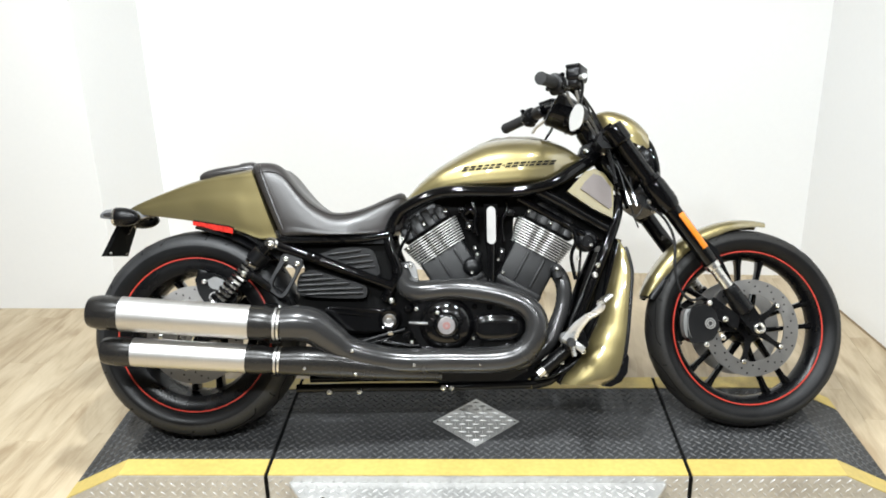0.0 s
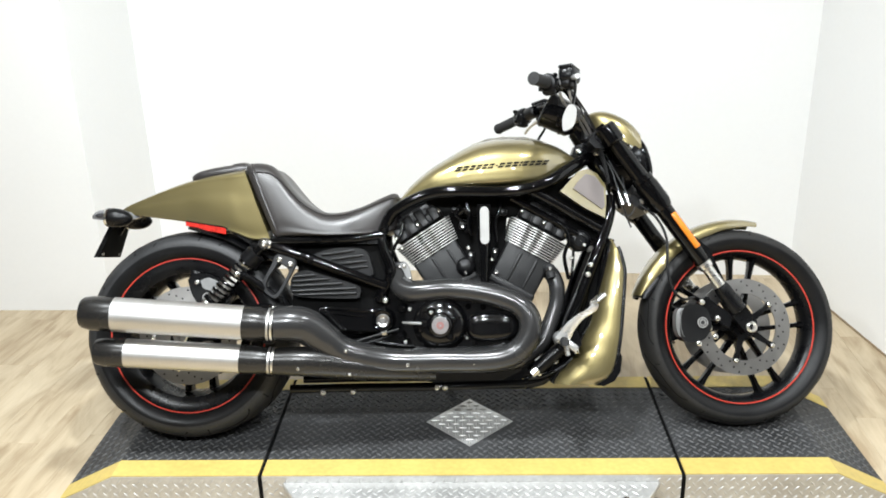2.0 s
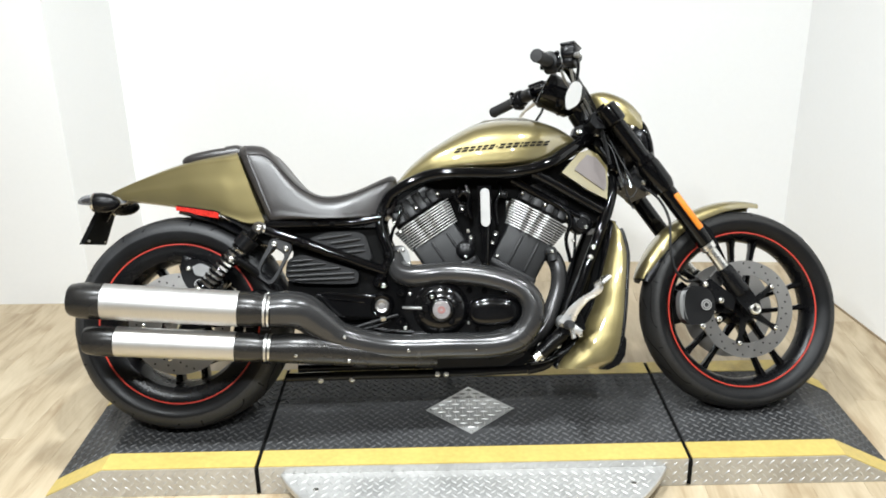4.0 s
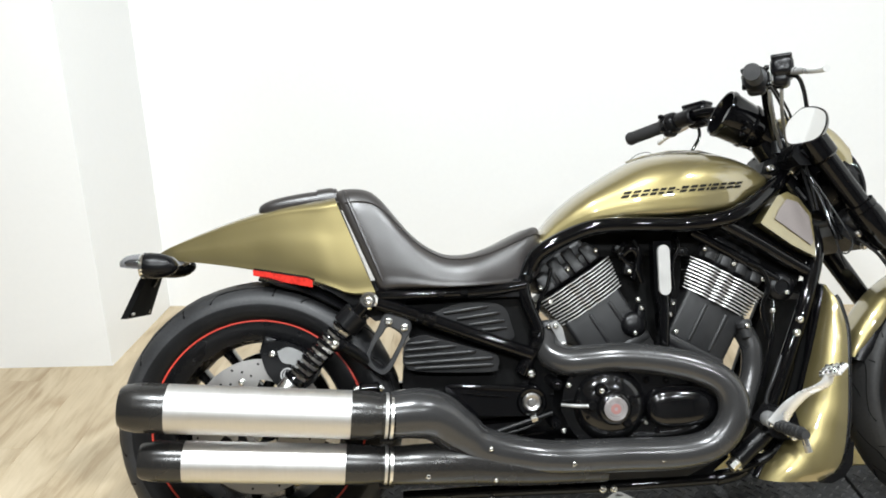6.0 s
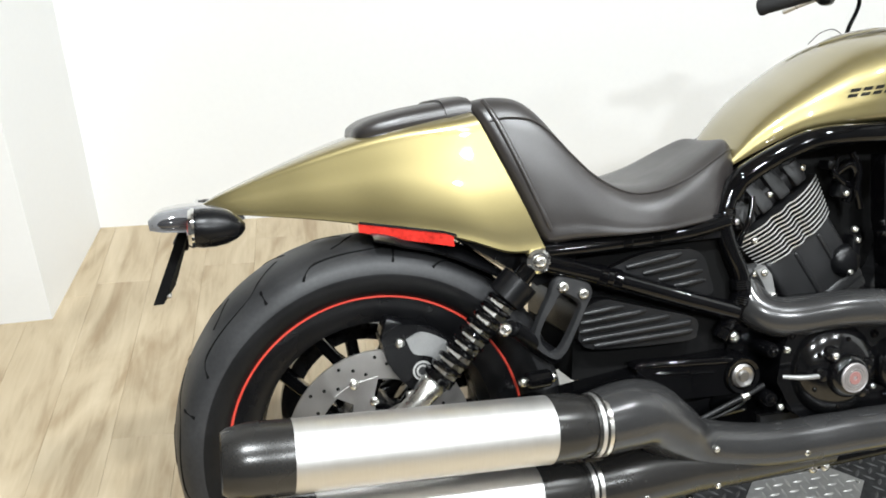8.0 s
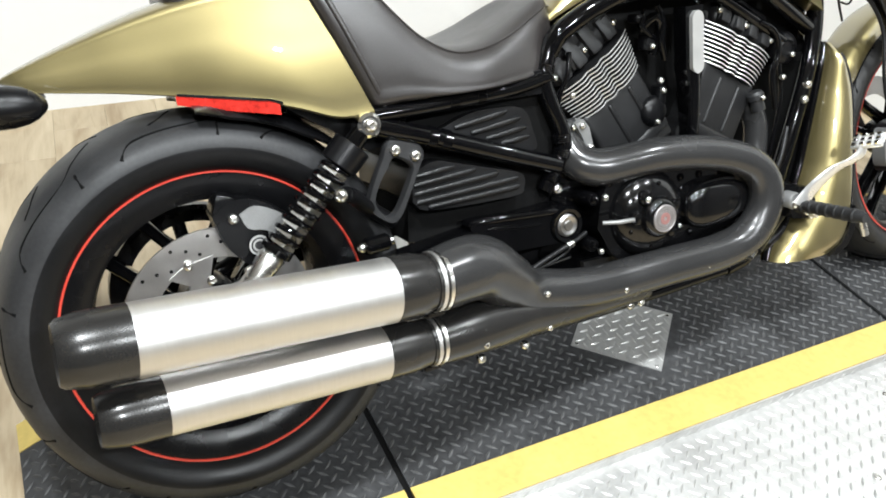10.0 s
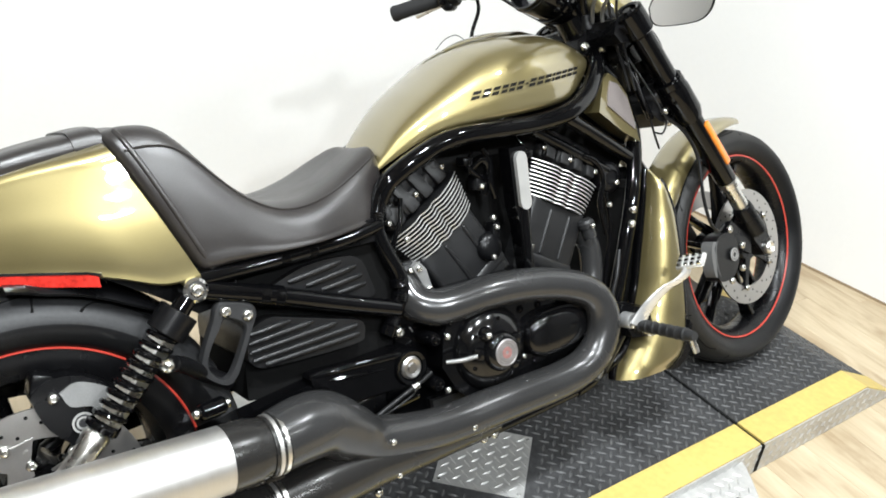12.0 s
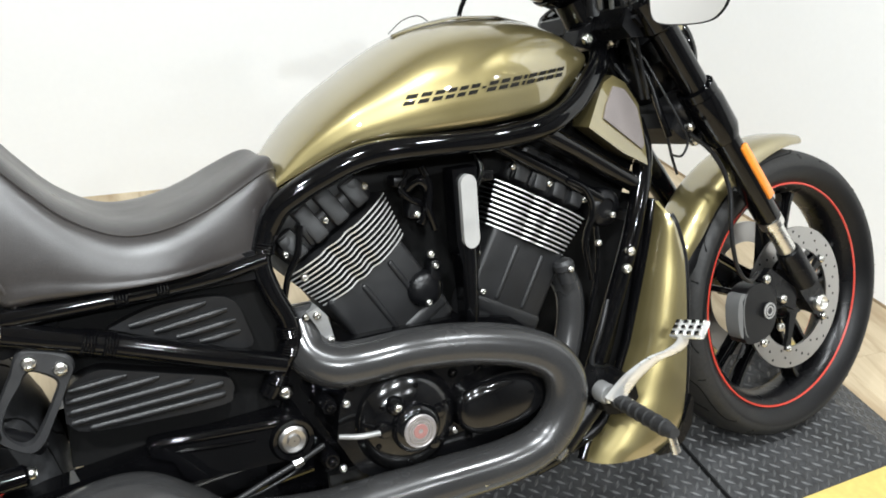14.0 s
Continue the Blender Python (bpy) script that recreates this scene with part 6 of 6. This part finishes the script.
    for nm, scale, d0, d1, mat, lab in (("mirror_shell", 1.0, 0.002, -0.011, M["gloss"], "black mirror shell"), ("mirror_glass", 0.94, 0.0035, 0.001, M["mirror"], "mirror glass")):
        own = bmesh.new()
        skin(own, [[c + u * (a * k) + v * (b * k) + nrm * d for a, b in shape] for d, k in ((d0, scale), (d1, scale * (0.82 if d1 < 0 else 1)))])
        part(nm, own, mat, stem, lab)
gauge_at, gauge_way = Vector((0.302, 0, 1.008)), Vector((-0.80, 0, 0.42)).normalized()
part("pod_stalk", tube([(0.36, 0, 0.985), (0.395, 0, 0.955), (0.425, 0, 0.92)], [0.046, 0.042, 0.036], 12, 20), M["gloss"], bar)
gauge = part("instrument_pod", lathe([(-0.075, 0.0005), (-0.07, 0.035), (-0.05, 0.052), (0.02, 0.057), (0.040, 0.059), (0.047, 0.057), (0.046, 0.053), (0.030, 0.050), (0.022, 0.048)], gauge_at, gauge_way, 40), M["gloss"], bar, "black instrument pod")
for d, r in ((-0.030, 0.0560), (0.036, 0.0605)):
    part("pod_rib", lathe([(d - 0.004, r - 0.003), (d - 0.003, r), (d + 0.003, r), (d + 0.004, r - 0.003)], gauge_at, gauge_way, 40), M["gloss"], gauge)
part("instrument_glass", lathe([(0.020, 0.049), (0.022, 0.03), (0.022, 0.0005)], gauge_at, gauge_way, 40), M["gauge"], bar, "dark instrument glass")
part("instrument_face", lathe([(0.0228, 0.036), (0.0236, 0.034), (0.0236, 0.0005)], gauge_at + Vector((0, -0.004, 0)), gauge_way, 32), M["inlay"], bar, "silver instrument face")
for k in range(3):
    part("button", block((0.012, 0.012, 0.010), Matrix.Translation(gauge_at + gauge_way * 0.01 + Vector((0.0, -0.055 + 0.01 * k, -0.022 - 0.012 * k))), 0.003, 2), M["gloss"], bar)

CABLES = [
    ([(0.29, -0.17, 1.06), (0.335, -0.14, 1.02), (0.385, -0.10, 0.96), (0.41, -0.085, 0.88), (0.425, -0.085, 0.82), (0.435, -0.085, 0.77)], 0.0033),
    ([(0.285, -0.20, 1.045), (0.345, -0.16, 0.99), (0.395, -0.11, 0.93), (0.42, -0.10, 0.85), (0.435, -0.10, 0.77)], 0.003),
    ([(0.29, 0.17, 1.06), (0.335, 0.12, 1.0), (0.38, 0.06, 0.94), (0.41, 0.0, 0.88), (0.44, -0.05, 0.80)], 0.0045),
    ([(0.43, -0.07, 0.86), (0.45, -0.09, 0.80), (0.462, -0.10, 0.74), (0.475, -0.10, 0.70), (0.487, -0.098, 0.66), (0.50, -0.095, 0.63)], 0.0026),
    ([(0.44, -0.09, 0.84), (0.468, -0.11, 0.77), (0.490, -0.12, 0.72), (0.505, -0.12, 0.69), (0.49, -0.118, 0.665), (0.465, -0.115, 0.67)], 0.0022),
]
for pts, r in CABLES:
    part("cable", tube(pts, r, 0, 8), M["plastic"], bar, "thin black control cable")
for pts in ([(0.258, -0.235, 1.018), (0.275, -0.205, 0.996), (0.310, -0.15, 0.985), (0.350, -0.09, 0.965), (0.385, -0.05, 0.93)], [(0.284, -0.240, 1.022), (0.302, -0.205, 0.990), (0.335, -0.15, 0.972), (0.375, -0.09, 0.948), (0.405, -0.06, 0.90)]):
    part("braided_line", tube(pts, 0.0042, 0, 10), M["grey_metal"], bar, "grey braided control line")
hose = steered(part("brake_hose", tube([(0.53, -0.10, 0.70), (0.575, -0.115, 0.655), (0.600, -0.125, 0.59), (0.598, -0.128, 0.50), (0.612, -0.128, 0.435), (0.645, -0.125, 0.405), (0.685, -0.115, 0.412)], 0.0042, 40, 10), M["plastic"], bike, "thin black front brake hose"))
for pts, r in (([(-0.212, -0.158, 0.338), (-0.245, -0.166, 0.330), (-0.30, -0.172, 0.316), (-0.375, -0.178, 0.294)], 0.0046), ([(-0.235, -0.150, 0.322), (-0.262, -0.164, 0.312), (-0.31, -0.168, 0.300), (-0.35, -0.166, 0.294)], 0.0026)):
    part("rear_brake_line", tube(pts, r, 0, 10), M["plastic"], arm, "black brake line")
part("line_fitting", lathe([(-0.008, 0.0045), (-0.007, 0.0075), (0.007, 0.0075), (0.008, 0.0045)], (-0.255, -0.1675, 0.3275), (1, 0.13, 0.2), 6), M["bolt"], arm, "bright line fitting")
stand = part("side_stand", tube([(-0.02, 0.14, 0.16), (-0.05, 0.22, 0.145), (-0.09, 0.295, 0.142)], 0.012), M["satin"], bike, "black side stand")

floor_planks()
